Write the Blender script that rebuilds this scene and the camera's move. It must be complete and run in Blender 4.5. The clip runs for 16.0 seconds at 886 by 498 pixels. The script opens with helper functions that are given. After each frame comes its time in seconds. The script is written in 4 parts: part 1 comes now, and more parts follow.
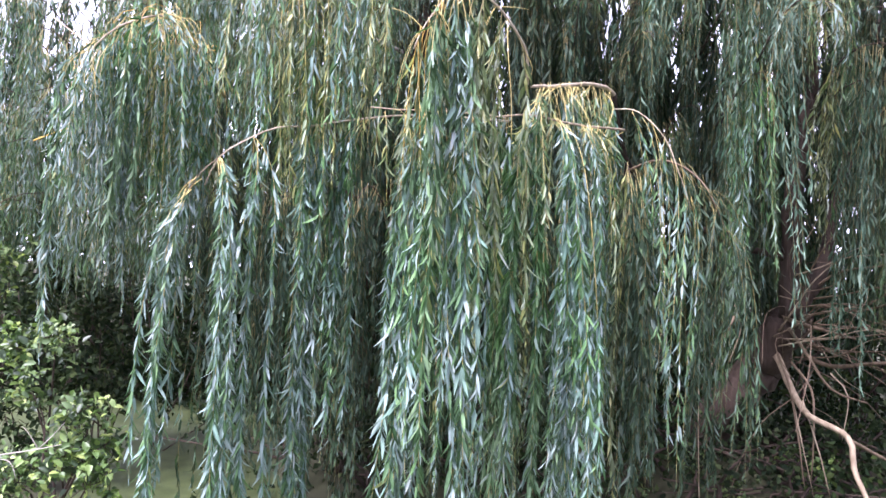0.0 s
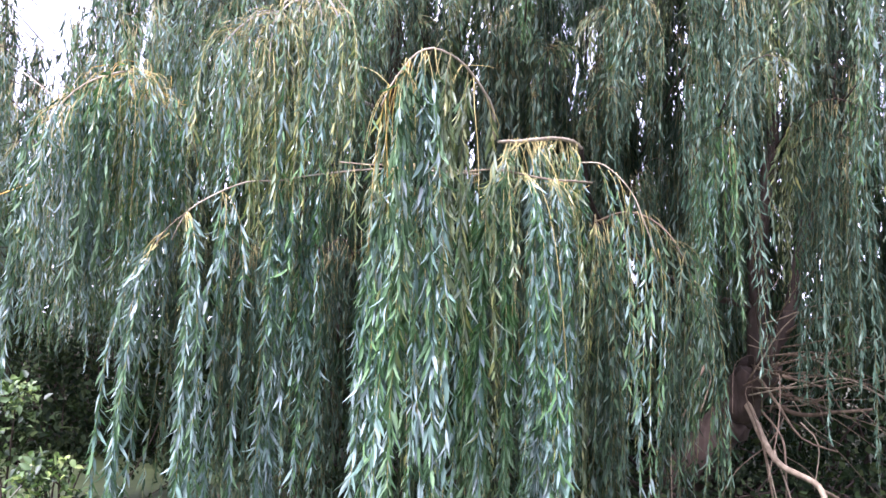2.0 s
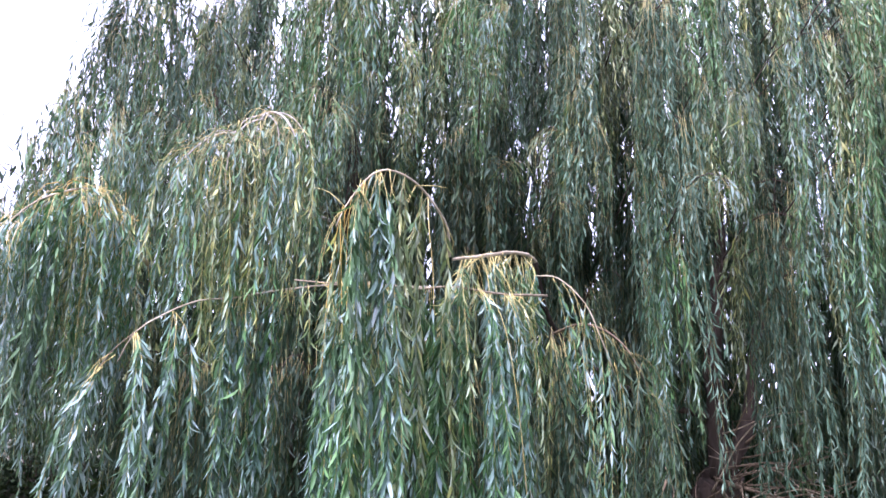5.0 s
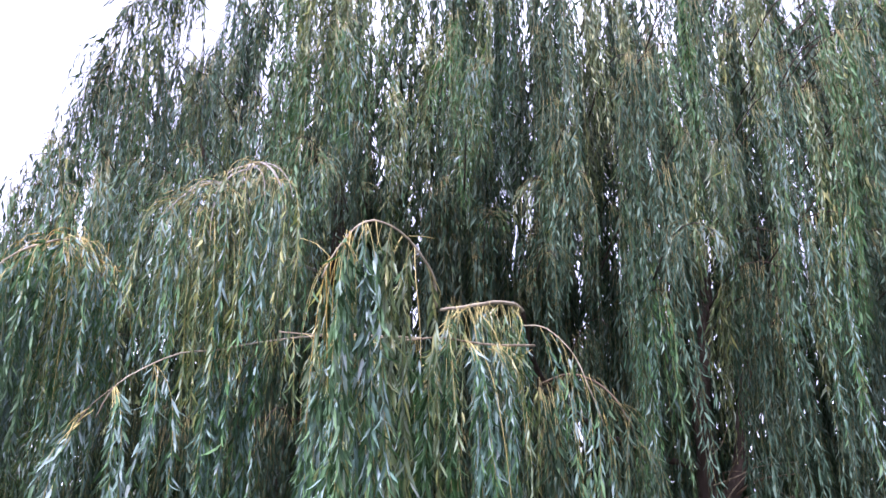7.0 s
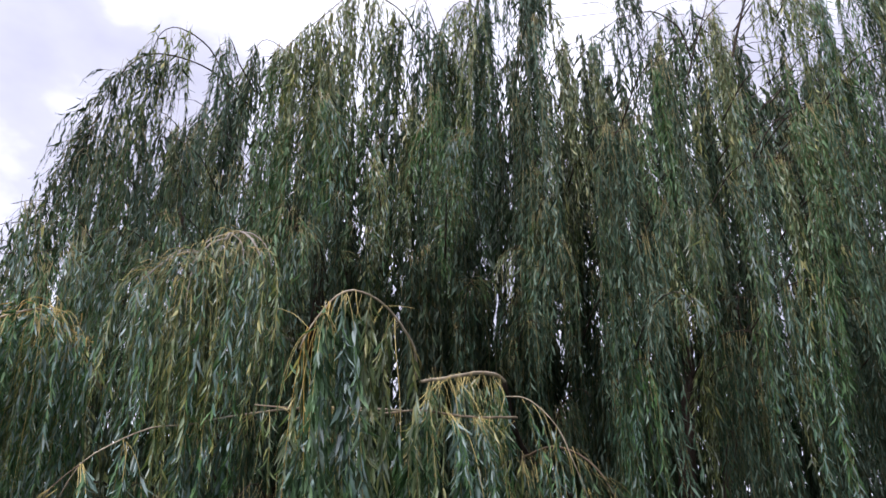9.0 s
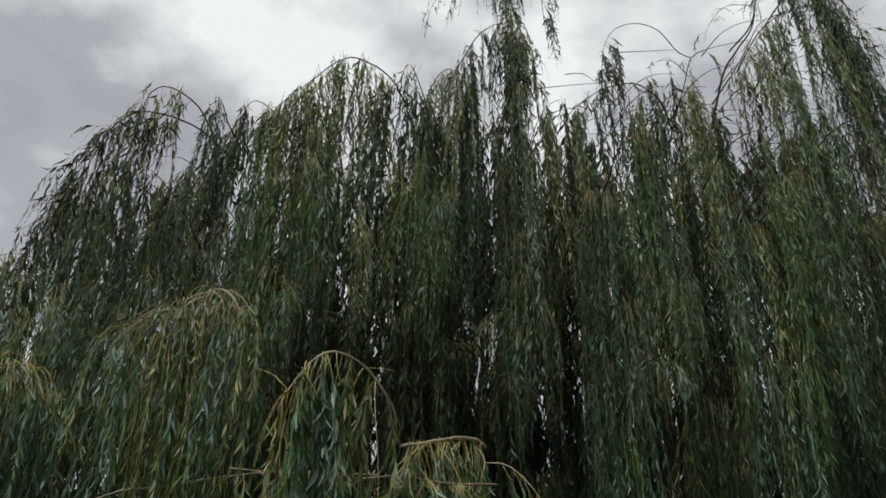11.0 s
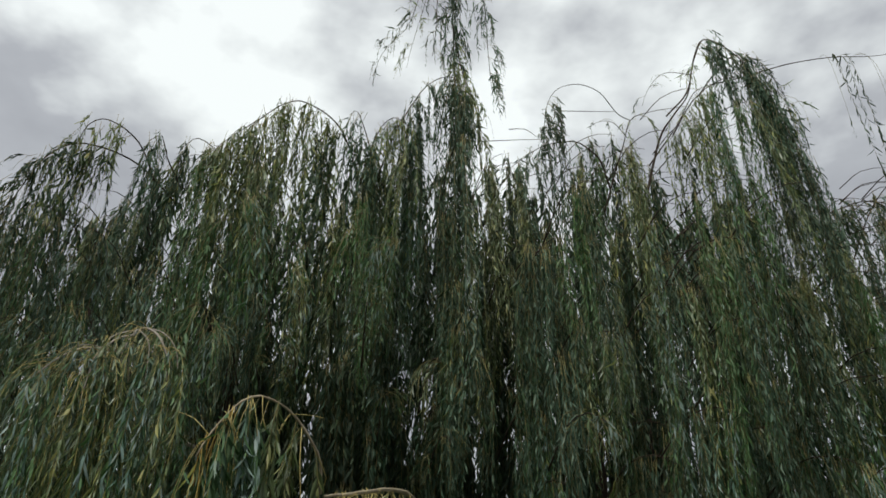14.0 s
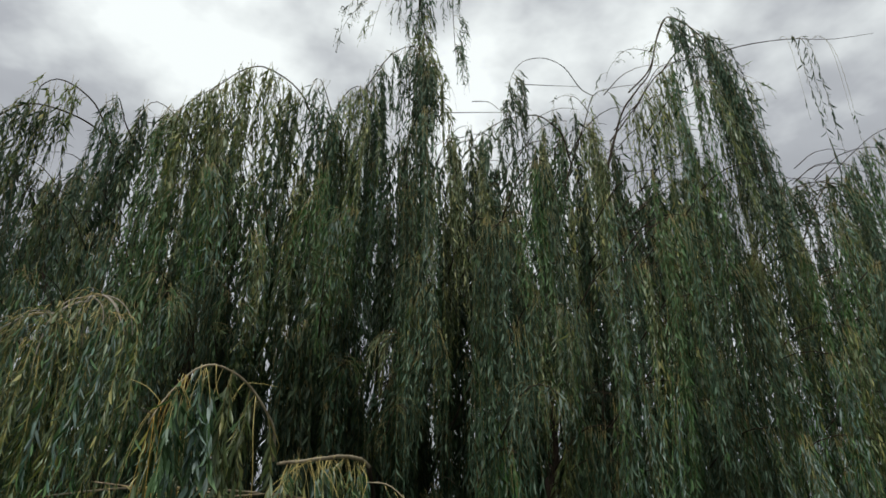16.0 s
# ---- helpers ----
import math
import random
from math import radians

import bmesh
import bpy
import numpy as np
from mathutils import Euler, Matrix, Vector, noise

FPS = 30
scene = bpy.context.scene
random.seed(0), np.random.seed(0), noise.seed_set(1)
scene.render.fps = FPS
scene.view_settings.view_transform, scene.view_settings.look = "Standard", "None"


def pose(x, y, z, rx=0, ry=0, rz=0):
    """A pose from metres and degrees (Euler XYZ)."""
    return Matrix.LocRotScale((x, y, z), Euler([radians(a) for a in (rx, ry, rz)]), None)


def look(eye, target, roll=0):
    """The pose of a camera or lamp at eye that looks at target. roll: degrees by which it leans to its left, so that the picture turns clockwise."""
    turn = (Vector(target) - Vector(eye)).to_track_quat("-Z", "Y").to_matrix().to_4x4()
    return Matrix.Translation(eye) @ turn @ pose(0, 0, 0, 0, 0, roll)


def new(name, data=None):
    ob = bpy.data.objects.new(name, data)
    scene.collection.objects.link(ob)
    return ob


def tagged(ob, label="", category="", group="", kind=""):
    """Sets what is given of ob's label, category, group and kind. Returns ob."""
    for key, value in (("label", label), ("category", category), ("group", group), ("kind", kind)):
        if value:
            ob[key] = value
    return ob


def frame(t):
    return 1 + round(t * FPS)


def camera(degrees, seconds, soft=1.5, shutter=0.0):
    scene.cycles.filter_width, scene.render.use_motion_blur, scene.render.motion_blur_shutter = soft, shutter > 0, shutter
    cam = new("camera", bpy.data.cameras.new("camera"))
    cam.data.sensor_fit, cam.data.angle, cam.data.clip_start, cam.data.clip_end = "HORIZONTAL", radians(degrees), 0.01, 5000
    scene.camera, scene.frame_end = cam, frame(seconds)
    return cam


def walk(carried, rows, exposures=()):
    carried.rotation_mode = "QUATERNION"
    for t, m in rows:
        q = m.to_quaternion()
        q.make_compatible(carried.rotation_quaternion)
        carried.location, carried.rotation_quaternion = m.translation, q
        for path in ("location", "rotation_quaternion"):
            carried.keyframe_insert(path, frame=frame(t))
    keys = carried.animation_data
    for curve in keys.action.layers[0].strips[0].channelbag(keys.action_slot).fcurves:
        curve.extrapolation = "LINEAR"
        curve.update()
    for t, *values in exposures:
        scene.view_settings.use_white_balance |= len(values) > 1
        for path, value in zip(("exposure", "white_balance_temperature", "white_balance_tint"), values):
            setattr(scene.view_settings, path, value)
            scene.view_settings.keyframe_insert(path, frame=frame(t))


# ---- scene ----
from math import pi, sin, cos, exp

cam = camera(61.0, 16.0, soft=1.6)
walk(cam, [
    (0.0, pose(-0.038, -0.014, 1.747, 92.08, -2.50, 5.71)),
    (0.5, pose(-0.023, -0.023, 1.747, 92.90, -2.42, 5.26)),
    (1.0, pose(-0.030, -0.020, 1.736, 93.71, -2.28, 4.63)),
    (1.5, pose(-0.019, -0.025, 1.745, 94.75, -2.11, 4.23)),
    (2.0, pose(-0.011, -0.019, 1.772, 95.84, -2.01, 3.82)),
    (2.5, pose(-0.005, -0.011, 1.788, 97.08, -1.85, 3.33)),
    (3.0, pose(0.004, -0.006, 1.805, 98.58, -1.53, 2.84)),
    (3.5, pose(0.011, -0.017, 1.819, 100.11, -1.44, 2.20)),
    (4.0, pose(0.011, -0.018, 1.825, 101.57, -1.24, 1.67)),
    (6.5, pose(-0.007, -0.013, 1.847, 106.51, -0.70, 0.04)),
    (7.0, pose(-0.001, -0.000, 1.852, 107.50, -0.48, -0.15)),
    (7.5, pose(-0.014, 0.016, 1.860, 108.77, -0.20, -0.39)),
    (8.0, pose(-0.011, 0.035, 1.872, 110.02, -0.16, -0.66)),
    (8.5, pose(-0.001, 0.034, 1.872, 111.31, -0.08, -1.06)),
    (9.0, pose(-0.000, 0.028, 1.870, 112.68, 0.04, -1.51)),
    (11.5, pose(0.004, 0.021, 1.873, 118.09, -0.73, -3.69)),
    (12.0, pose(0.016, 0.038, 1.882, 118.63, -0.89, -4.38)),
    (12.5, pose(0.020, 0.035, 1.876, 119.32, -0.68, -5.13)),
    (13.0, pose(0.028, 0.027, 1.875, 120.08, -0.63, -5.67)),
    (13.5, pose(0.032, 0.026, 1.872, 120.72, -0.62, -6.66)),
    (14.0, pose(0.036, 0.032, 1.869, 121.15, -0.40, -8.03)),
    (14.5, pose(0.049, 0.021, 1.867, 121.00, -0.22, -9.18)),
    (15.0, pose(0.064, 0.002, 1.867, 120.35, -0.06, -9.87)),
    (15.5, pose(0.065, -0.017, 1.869, 119.53, 0.01, -10.49)),
    (16.0, pose(0.073, -0.023, 1.870, 118.74, -0.14, -10.89)),
], exposures=[
    (0.0, 2.55, 5840, 28), (4.0, 2.58, 5600, 29), (6.4, 2.12, 5600, 29), (7.0, 2.04, 5620, 28), (7.5, 2.0, 5680, 26), (8.5, 1.33, 5860, 20), (9.0, 0.92, 6150, 17), (9.6, 0.65, 6250, 12), (11.2, -0.14, 6850, 1), (12.0, -0.06, 6800, 1), (12.5, 0.06, 6800, 1), (13.2, 0.08, 6800, 1), (14.0, 0.03, 6800, 0), (16.0, 0.04, 6800, 0),
])

# ---- world: broken overcast, the sun behind thin cloud to the left, behind the viewer ----
SUN_EL, SUN_AZ = radians(57), radians(-140)


def build_world():
    w = bpy.data.worlds.new("overcast_sky")
    scene.world = w
    w.use_nodes = True
    nt = w.node_tree
    nt.nodes.clear()
    N, L = nt.nodes.new, nt.links.new
    out, bg = N("ShaderNodeOutputWorld"), N("ShaderNodeBackground")
    sky = N("ShaderNodeTexSky")
    sky.sky_type = "NISHITA"
    sky.sun_disc = False
    sky.sun_elevation, sky.sun_rotation = SUN_EL, SUN_AZ
    dim = N("ShaderNodeMix")
    dim.data_type, dim.blend_type = "RGBA", "MULTIPLY"
    dim.inputs["Factor"].default_value = 1.0
    dim.inputs[7].default_value = (0.11, 0.11, 0.11, 1)
    L(sky.outputs[0], dim.inputs[6])
    co, mp = N("ShaderNodeTexCoord"), N("ShaderNodeMapping")
    mp.inputs["Location"].default_value = (0.35, 0.1, 0.62)
    mp.inputs["Scale"].default_value = (1.0, 1.0, 1.7)
    big, small = N("ShaderNodeTexNoise"), N("ShaderNodeTexNoise")
    big.inputs["Scale"].default_value, big.inputs["Detail"].default_value = 4.6, 5.0
    big.inputs["Roughness"].default_value = 0.5
    small.inputs["Scale"].default_value, small.inputs["Detail"].default_value = 1.1, 3.0
    L(co.outputs["Generated"], mp.inputs["Vector"])
    L(mp.outputs[0], big.inputs["Vector"])
    L(mp.outputs[0], small.inputs["Vector"])
    ramp = N("ShaderNodeValToRGB")
    e = ramp.color_ramp.elements
    e[0].position, e[0].color = 0.36, (0.375, 0.373, 0.438, 1)
    e[1].position, e[1].color = 0.68, (1.03, 1.045, 1.13, 1)
    m = e.new(0.52)
    m.color = (0.485, 0.486, 0.562, 1)
    mix_n = N("ShaderNodeMath")
    mix_n.operation = "MULTIPLY_ADD"
    mix_n.inputs[1].default_value = 0.33
    L(small.outputs["Fac"], mix_n.inputs[0])
    half = N("ShaderNodeMath")
    half.operation = "MULTIPLY"
    half.inputs[1].default_value = 0.7
    L(big.outputs["Fac"], half.inputs[0])
    L(half.outputs[0], mix_n.inputs[2])
    # the cloud is thinner in one bright break and, less so, over the second tree
    total = mix_n.outputs[0]
    for way, edge, gain in (((-0.15, 0.68, 0.72), 0.962, 0.15), ((0.32, 0.64, 0.70), 0.94, 0.075)):
        dot, glow, add = N("ShaderNodeVectorMath"), N("ShaderNodeMapRange"), N("ShaderNodeMath")
        dot.operation = "DOT_PRODUCT"
        L(co.outputs["Generated"], dot.inputs[0])
        dot.inputs[1].default_value = way
        glow.inputs["From Min"].default_value, glow.inputs["From Max"].default_value = edge, 1.0
        glow.inputs["To Max"].default_value = gain
        L(dot.outputs["Value"], glow.inputs["Value"])
        L(total, add.inputs[0])
        L(glow.outputs[0], add.inputs[1])
        total = add.outputs[0]
    L(total, ramp.inputs[0])
    cover = N("ShaderNodeMix")
    cover.data_type = "RGBA"
    cover.inputs["Factor"].default_value = 0.9
    L(dim.outputs[2], cover.inputs[6])
    L(ramp.outputs[0], cover.inputs[7])
    L(cover.outputs[2], bg.inputs["Color"])
    bg.inputs["Strength"].default_value = 1.0
    L(bg.outputs[0], out.inputs["Surface"])


build_world()
sun = new("sun", bpy.data.lights.new("sun", "SUN"))
sun.data.energy, sun.data.angle, sun.data.color = 2.7, radians(20), (1.0, 0.97, 0.93)
sun.matrix_world = look((sin(SUN_AZ) * cos(SUN_EL) * 50, cos(SUN_AZ) * cos(SUN_EL) * 50, sin(SUN_EL) * 50), (0, 0, 0))

# ---- materials ----


def material(name, rough=0.6, spec=0.4):
    m = bpy.data.materials.new(name)
    m.use_nodes = True
    b = m.node_tree.nodes["Principled BSDF"]
    b.inputs["Roughness"].default_value = rough
    b.inputs["Specular IOR Level"].default_value = spec
    return m, m.node_tree.nodes.new, m.node_tree.links.new, b


def ramp_node(N, stops):
    r = N("ShaderNodeValToRGB")
    e = r.color_ramp.elements
    for k, (pos, col) in enumerate(stops):
        el = e[k] if k < 2 else e.new(pos)
        el.position = pos
        el.color = (*col, 1)
    return r


def leaf_material(name, stops, rough=0.42, through_light=0.3, object_random=False, spec=0.5):
    """Leaf colour varies leaf by leaf, and in slow drifts over the crown."""
    m, N, L, b = material(name, rough, spec)
    rnd = N("ShaderNodeObjectInfo") if object_random else N("ShaderNodeNewGeometry")
    value = rnd.outputs["Random" if object_random else "Random Per Island"]
    r = ramp_node(N, stops)
    r.color_ramp.interpolation = "CONSTANT"
    L(value, r.inputs[0])
    tc = N("ShaderNodeNewGeometry")
    drift = N("ShaderNodeTexNoise")
    drift.inputs["Scale"].default_value, drift.inputs["Detail"].default_value = 0.9, 3.0
    L(tc.outputs["Position"], drift.inputs["Vector"])
    hs = N("ShaderNodeHueSaturation")
    mr = N("ShaderNodeMapRange")
    mr.inputs["From Min"].default_value, mr.inputs["From Max"].default_value = 0.3, 0.7
    mr.inputs["To Min"].default_value, mr.inputs["To Max"].default_value = 0.8, 1.15
    L(drift.outputs["Fac"], mr.inputs["Value"])
    L(mr.outputs[0], hs.inputs["Saturation"])
    L(r.outputs[0], hs.inputs["Color"])
    L(hs.outputs[0], b.inputs["Base Color"])
    tl = N("ShaderNodeBsdfTranslucent")
    warm = N("ShaderNodeMix")
    warm.data_type, warm.blend_type = "RGBA", "MULTIPLY"
    warm.inputs["Factor"].default_value = 1.0
    warm.inputs[7].default_value = (1.0, 1.15, 0.75, 1)
    L(hs.outputs[0], warm.inputs[6])
    L(warm.outputs[2], tl.inputs["Color"])
    mx = N("ShaderNodeMixShader")
    mx.inputs[0].default_value = through_light
    L(b.outputs[0], mx.inputs[1])
    L(tl.outputs[0], mx.inputs[2])
    L(mx.outputs[0], m.node_tree.nodes["Material Output"].inputs["Surface"])
    return m


def bark_material(name, dark, light, scale, rough=0.8, bump=0.5, stretch=0.25):
    m, N, L, b = material(name, rough, 0.3)
    tc, mp = N("ShaderNodeTexCoord"), N("ShaderNodeMapping")
    mp.inputs["Scale"].default_value = (1, 1, stretch)
    L(tc.outputs["Object"], mp.inputs["Vector"])
    n1, n2 = N("ShaderNodeTexNoise"), N("ShaderNodeTexNoise")
    n1.inputs["Scale"].default_value, n1.inputs["Detail"].default_value = scale, 6.0
    n2.inputs["Scale"].default_value, n2.inputs["Detail"].default_value = scale * 0.12, 2.0
    L(mp.outputs[0], n1.inputs["Vector"])
    L(mp.outputs[0], n2.inputs["Vector"])
    mean = N("ShaderNodeMath")
    mean.operation = "MULTIPLY_ADD"
    mean.inputs[1].default_value = 0.6
    half = N("ShaderNodeMath")
    half.operation = "MULTIPLY"
    half.inputs[1].default_value = 0.4
    L(n2.outputs["Fac"], half.inputs[0])
    L(n1.outputs["Fac"], mean.inputs[0])
    L(half.outputs[0], mean.inputs[2])
    r = ramp_node(N, [(0.35, dark), (0.68, light)])
    L(mean.outputs[0], r.inputs[0])
    L(r.outputs[0], b.inputs["Base Color"])
    bp = N("ShaderNodeBump")
    bp.inputs["Strength"].default_value, bp.inputs["Distance"].default_value = bump, 0.02
    L(n1.outputs["Fac"], bp.inputs["Height"])
    L(bp.outputs[0], b.inputs["Normal"])
    return m


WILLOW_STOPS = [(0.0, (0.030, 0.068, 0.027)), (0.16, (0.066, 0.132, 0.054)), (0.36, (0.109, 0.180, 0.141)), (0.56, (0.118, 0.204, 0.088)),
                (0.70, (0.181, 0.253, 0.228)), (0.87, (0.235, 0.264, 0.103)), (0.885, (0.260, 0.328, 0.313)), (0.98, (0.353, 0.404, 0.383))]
# green darkened so that its colour carries the shade deep in the crown
SHADE_GREEN_STOPS = [(0.0, (0.019, 0.037, 0.018)), (0.25, (0.034, 0.063, 0.032)), (0.55, (0.049, 0.080, 0.052)), (0.8, (0.057, 0.097, 0.044)),
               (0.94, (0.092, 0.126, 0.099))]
BLUE_STOPS = [(0.0, (0.032, 0.063, 0.037)), (0.3, (0.056, 0.104, 0.065)), (0.6, (0.088, 0.146, 0.099)), (0.85, (0.150, 0.215, 0.158))]
OLIVE_STOPS = [(0.0, (0.070, 0.094, 0.035)), (0.3, (0.14, 0.185, 0.076)), (0.58, (0.21, 0.262, 0.158)), (0.8, (0.29, 0.305, 0.115)),
               (0.92, (0.39, 0.37, 0.15)), (0.97, (0.46, 0.50, 0.41))]
MOSS_STOPS = [(0.0, (0.032, 0.072, 0.026)), (0.25, (0.064, 0.128, 0.046)), (0.55, (0.096, 0.172, 0.078)), (0.78, (0.140, 0.218, 0.110)), (0.93, (0.210, 0.280, 0.220))]
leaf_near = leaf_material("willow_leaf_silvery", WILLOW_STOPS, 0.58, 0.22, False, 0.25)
leaf_single = leaf_material("willow_leaf_silvery_single", WILLOW_STOPS, 0.58, 0.22, True, 0.25)
leaf_olive = leaf_material("willow_leaf_olive", OLIVE_STOPS, 0.45, 0.35)
leaf_moss = leaf_material("willow_leaf_fresh_green", MOSS_STOPS, 0.55, 0.24, False, 0.28)
leaf_blue = leaf_material("willow_leaf_blue_green", BLUE_STOPS, 0.55, 0.19, False, 0.26)
leaf_shade_green = leaf_material("willow_leaf_green", SHADE_GREEN_STOPS, 0.58, 0.19, False, 0.24)
leaf_shrub = leaf_material("shrub_leaf", [(0.0, (0.03, 0.055, 0.02)), (0.35, (0.09, 0.15, 0.045)), (0.65, (0.17, 0.25, 0.07)), (0.88, (0.33, 0.40, 0.12))], 0.45, 0.35)
# near-black leaf colour holds the shade behind and under the willows
leaf_hedge_shaded = leaf_material("hedge_leaf", [(0.0, (0.01, 0.018, 0.008)), (0.4, (0.021, 0.034, 0.013)), (0.8, (0.042, 0.058, 0.02))], 0.8, 0.2, False, 0.1)
stem_yellow = bark_material("yellow_shoot_bark", (0.28, 0.21, 0.06), (0.50, 0.42, 0.17), 30, 0.5, 0.1)
stem_gold = bark_material("golden_shoot_bark", (0.36, 0.20, 0.03), (0.62, 0.43, 0.11), 30, 0.5, 0.1)
stem_olive = bark_material("olive_shoot_bark", (0.11, 0.088, 0.03), (0.21, 0.18, 0.065), 30, 0.55, 0.1)
bark_branch = bark_material("willow_branch_bark", (0.19, 0.145, 0.095), (0.48, 0.41, 0.30), 25, 0.7, 0.3)
bark_brown = bark_material("brown_branch_bark", (0.05, 0.034, 0.021), (0.18, 0.13, 0.085), 25, 0.75, 0.3)
bark_tan = bark_material("tan_branch_bark", (0.13, 0.095, 0.062), (0.36, 0.285, 0.2), 25, 0.75, 0.35)
bark_trunk = bark_material("willow_trunk_bark", (0.018, 0.012, 0.009), (0.072, 0.049, 0.037), 18, 0.9, 0.9)
bark_dead = bark_material("dead_twig_bark", (0.19, 0.165, 0.14), (0.38, 0.34, 0.30), 30, 0.8, 0.2)
soil = bark_material("damp_soil_and_grass", (0.018, 0.018, 0.01), (0.06, 0.062, 0.028), 3.0, 0.95, 0.6, 1.0)
duckweed = bark_material("duckweed_on_water", (0.028, 0.04, 0.012), (0.075, 0.092, 0.033), 7.0, 0.55, 0.15, 1.0)

# ---- geometry helpers ----


class Soup:
    """Triangles with a material index each, gathered into one mesh."""

    def __init__(self):
        self.v, self.f, self.m, self.n = [], [], [], 0

    def add(self, verts, tris, mat=0):
        self.v.append(verts)
        self.f.append(tris + self.n)
        self.m.append(np.full(len(tris), mat, dtype=np.int32))
        self.n += len(verts)

    def mesh(self, name, mats, origin=(0, 0, 0), smooth=True):
        me = bpy.data.meshes.new(name)
        v = (np.concatenate(self.v) - np.array(origin)).astype(np.float32)
        f = np.concatenate(self.f).astype(np.int32)
        me.vertices.add(len(v))
        me.vertices.foreach_set("co", v.ravel())
        me.loops.add(f.size)
        me.loops.foreach_set("vertex_index", f.ravel())
        me.polygons.add(len(f))
        me.polygons.foreach_set("loop_start", np.arange(0, f.size, 3, dtype=np.int32))
        me.polygons.foreach_set("material_index", np.concatenate(self.m))
        me.polygons.foreach_set("use_smooth", np.full(len(f), smooth))
        for mt in mats:
            me.materials.append(mt)
        me.update(calc_edges=True)
        return me


def unit(a):
    return a / (np.linalg.norm(a, axis=-1, keepdims=True) + 1e-9)


def smooth_line(pts, step=0.06):
    """A Catmull-Rom line through the points."""
    p = np.array(pts, float)
    p = np.concatenate([[2 * p[0] - p[1]], p, [2 * p[-1] - p[-2]]])
    out = []
    for k in range(1, len(p) - 2):
        n = max(2, int(np.linalg.norm(p[k + 1] - p[k]) / step))
        t = np.linspace(0, 1, n, endpoint=False)[:, None]
        a, b, c, d = p[k - 1], p[k], p[k + 1], p[k + 2]
        out.append(0.5 * (2 * b + (c - a) * t + (2 * a - 5 * b + 4 * c - d) * t ** 2 + (3 * b - a - 3 * c + d) * t ** 3))
    out.append(p[-2][None])
    return np.concatenate(out)


def tube(path, r0, r1, sides=6, rng=None, rough=0.0, power=1.0):
    """A tapered round stem along a path."""
    n = len(path)
    t = unit(np.gradient(path, axis=0))
    ref = np.array([0.31, 0.88, 0.36])
    s = unit(np.cross(t, ref))
    u = np.cross(t, s)
    a = np.linspace(0, 2 * pi, sides, endpoint=False)
    r = r1 + (r0 - r1) * (1 - np.linspace(0, 1, n)) ** power
    r = np.repeat(r[:, None], sides, 1)
    if rng is not None and rough:
        r = r * (1 + rough * rng.standard_normal(r.shape))
    v = path[:, None] + r[..., None] * (np.cos(a)[None, :, None] * s[:, None] + np.sin(a)[None, :, None] * u[:, None])
    i = np.arange(n - 1)[:, None] * sides
    j = np.arange(sides)[None]
    k = (j + 1) % sides
    q = np.stack([i + j, i + k, i + sides + k, i + sides + j], -1).reshape(-1, 4)
    f = np.concatenate([q[:, [0, 1, 2]], q[:, [0, 2, 3]]])
    v = np.concatenate([v.reshape(-1, 3), path[:1], path[-1:]])
    c0, c1 = n * sides, n * sides + 1
    jj = np.arange(sides)
    cap = np.concatenate([np.stack([np.full(sides, c0), (jj + 1) % sides, jj], 1),
                          np.stack([np.full(sides, c1), (n - 1) * sides + jj, (n - 1) * sides + (jj + 1) % sides], 1)])
    return v, np.concatenate([f, cap])


def leaves(base, d, nrm, length, width, bend, fine):
    """Lance-shaped leaves folded along the midrib and bent towards their tips."""
    s = unit(np.cross(d, nrm))
    nrm = np.cross(s, d)
    L, w, b = length[:, None], width[:, None], bend[:, None]

    def at(f):
        return base + d * L * f - nrm * (b * L * f * f)

    lift = nrm * w * 0.45
    n = len(base)
    o = np.arange(n)[:, None, None]
    if fine:
        v = np.stack([base, at(.3) - s * w * .9 + lift, at(.3), at(.3) + s * w * .9 + lift,
                      at(.65) - s * w * .75 + lift, at(.65), at(.65) + s * w * .75 + lift, at(1.0)], 1)
        f = np.array([[0, 1, 2], [0, 2, 3], [1, 4, 5], [1, 5, 2], [2, 5, 6], [2, 6, 3], [4, 7, 5], [5, 7, 6]])
        k = 8
    else:
        v = np.stack([base, at(.42) - s * w + lift, at(.42), at(.42) + s * w + lift, at(1.0)], 1)
        f = np.array([[0, 1, 2], [0, 2, 3], [1, 4, 2], [2, 4, 3]])
        k = 5
    return v.reshape(-1, 3), (f[None] + o * k).reshape(-1, 3)


DOWN = np.array([0, 0, -1.0])


def hang_of(rng):
    """How a bundle of shoots hangs: its lean and its slow bends."""
    return rng.normal(0, .024, 2), rng.random(2) * 6.28, 1.3 + 1.8 * rng.random(2)


def shoot_path(rng, start, out, length, step, hang=None):
    """A thin willow shoot: it leaves its bough outwards, turns over and hangs."""
    n = max(5, int(length / step))
    s = np.linspace(0, length, n)
    e = np.exp(-s / (0.10 + 0.12 * rng.random()))[:, None]
    (lx, ly), ph, fr = hang or hang_of(rng)
    lean = np.array([lx + rng.normal(0, .009), ly + rng.normal(0, .009), 0])
    own = rng.random(2) * 6.28
    sway = np.stack([.05 * np.sin(s * fr[0] + ph[0]) + .022 * np.sin(s * 4 + own[0]), .05 * np.sin(s * fr[1] + ph[1]) + .022 * np.sin(s * 4 + own[1]), 0 * s], 1)
    d = unit(np.array(out) * e + (DOWN + lean) * (1 - e) + sway)
    return np.array(start) + np.concatenate([[np.zeros(3)], np.cumsum(d[1:] * (length / (n - 1)), 0)])


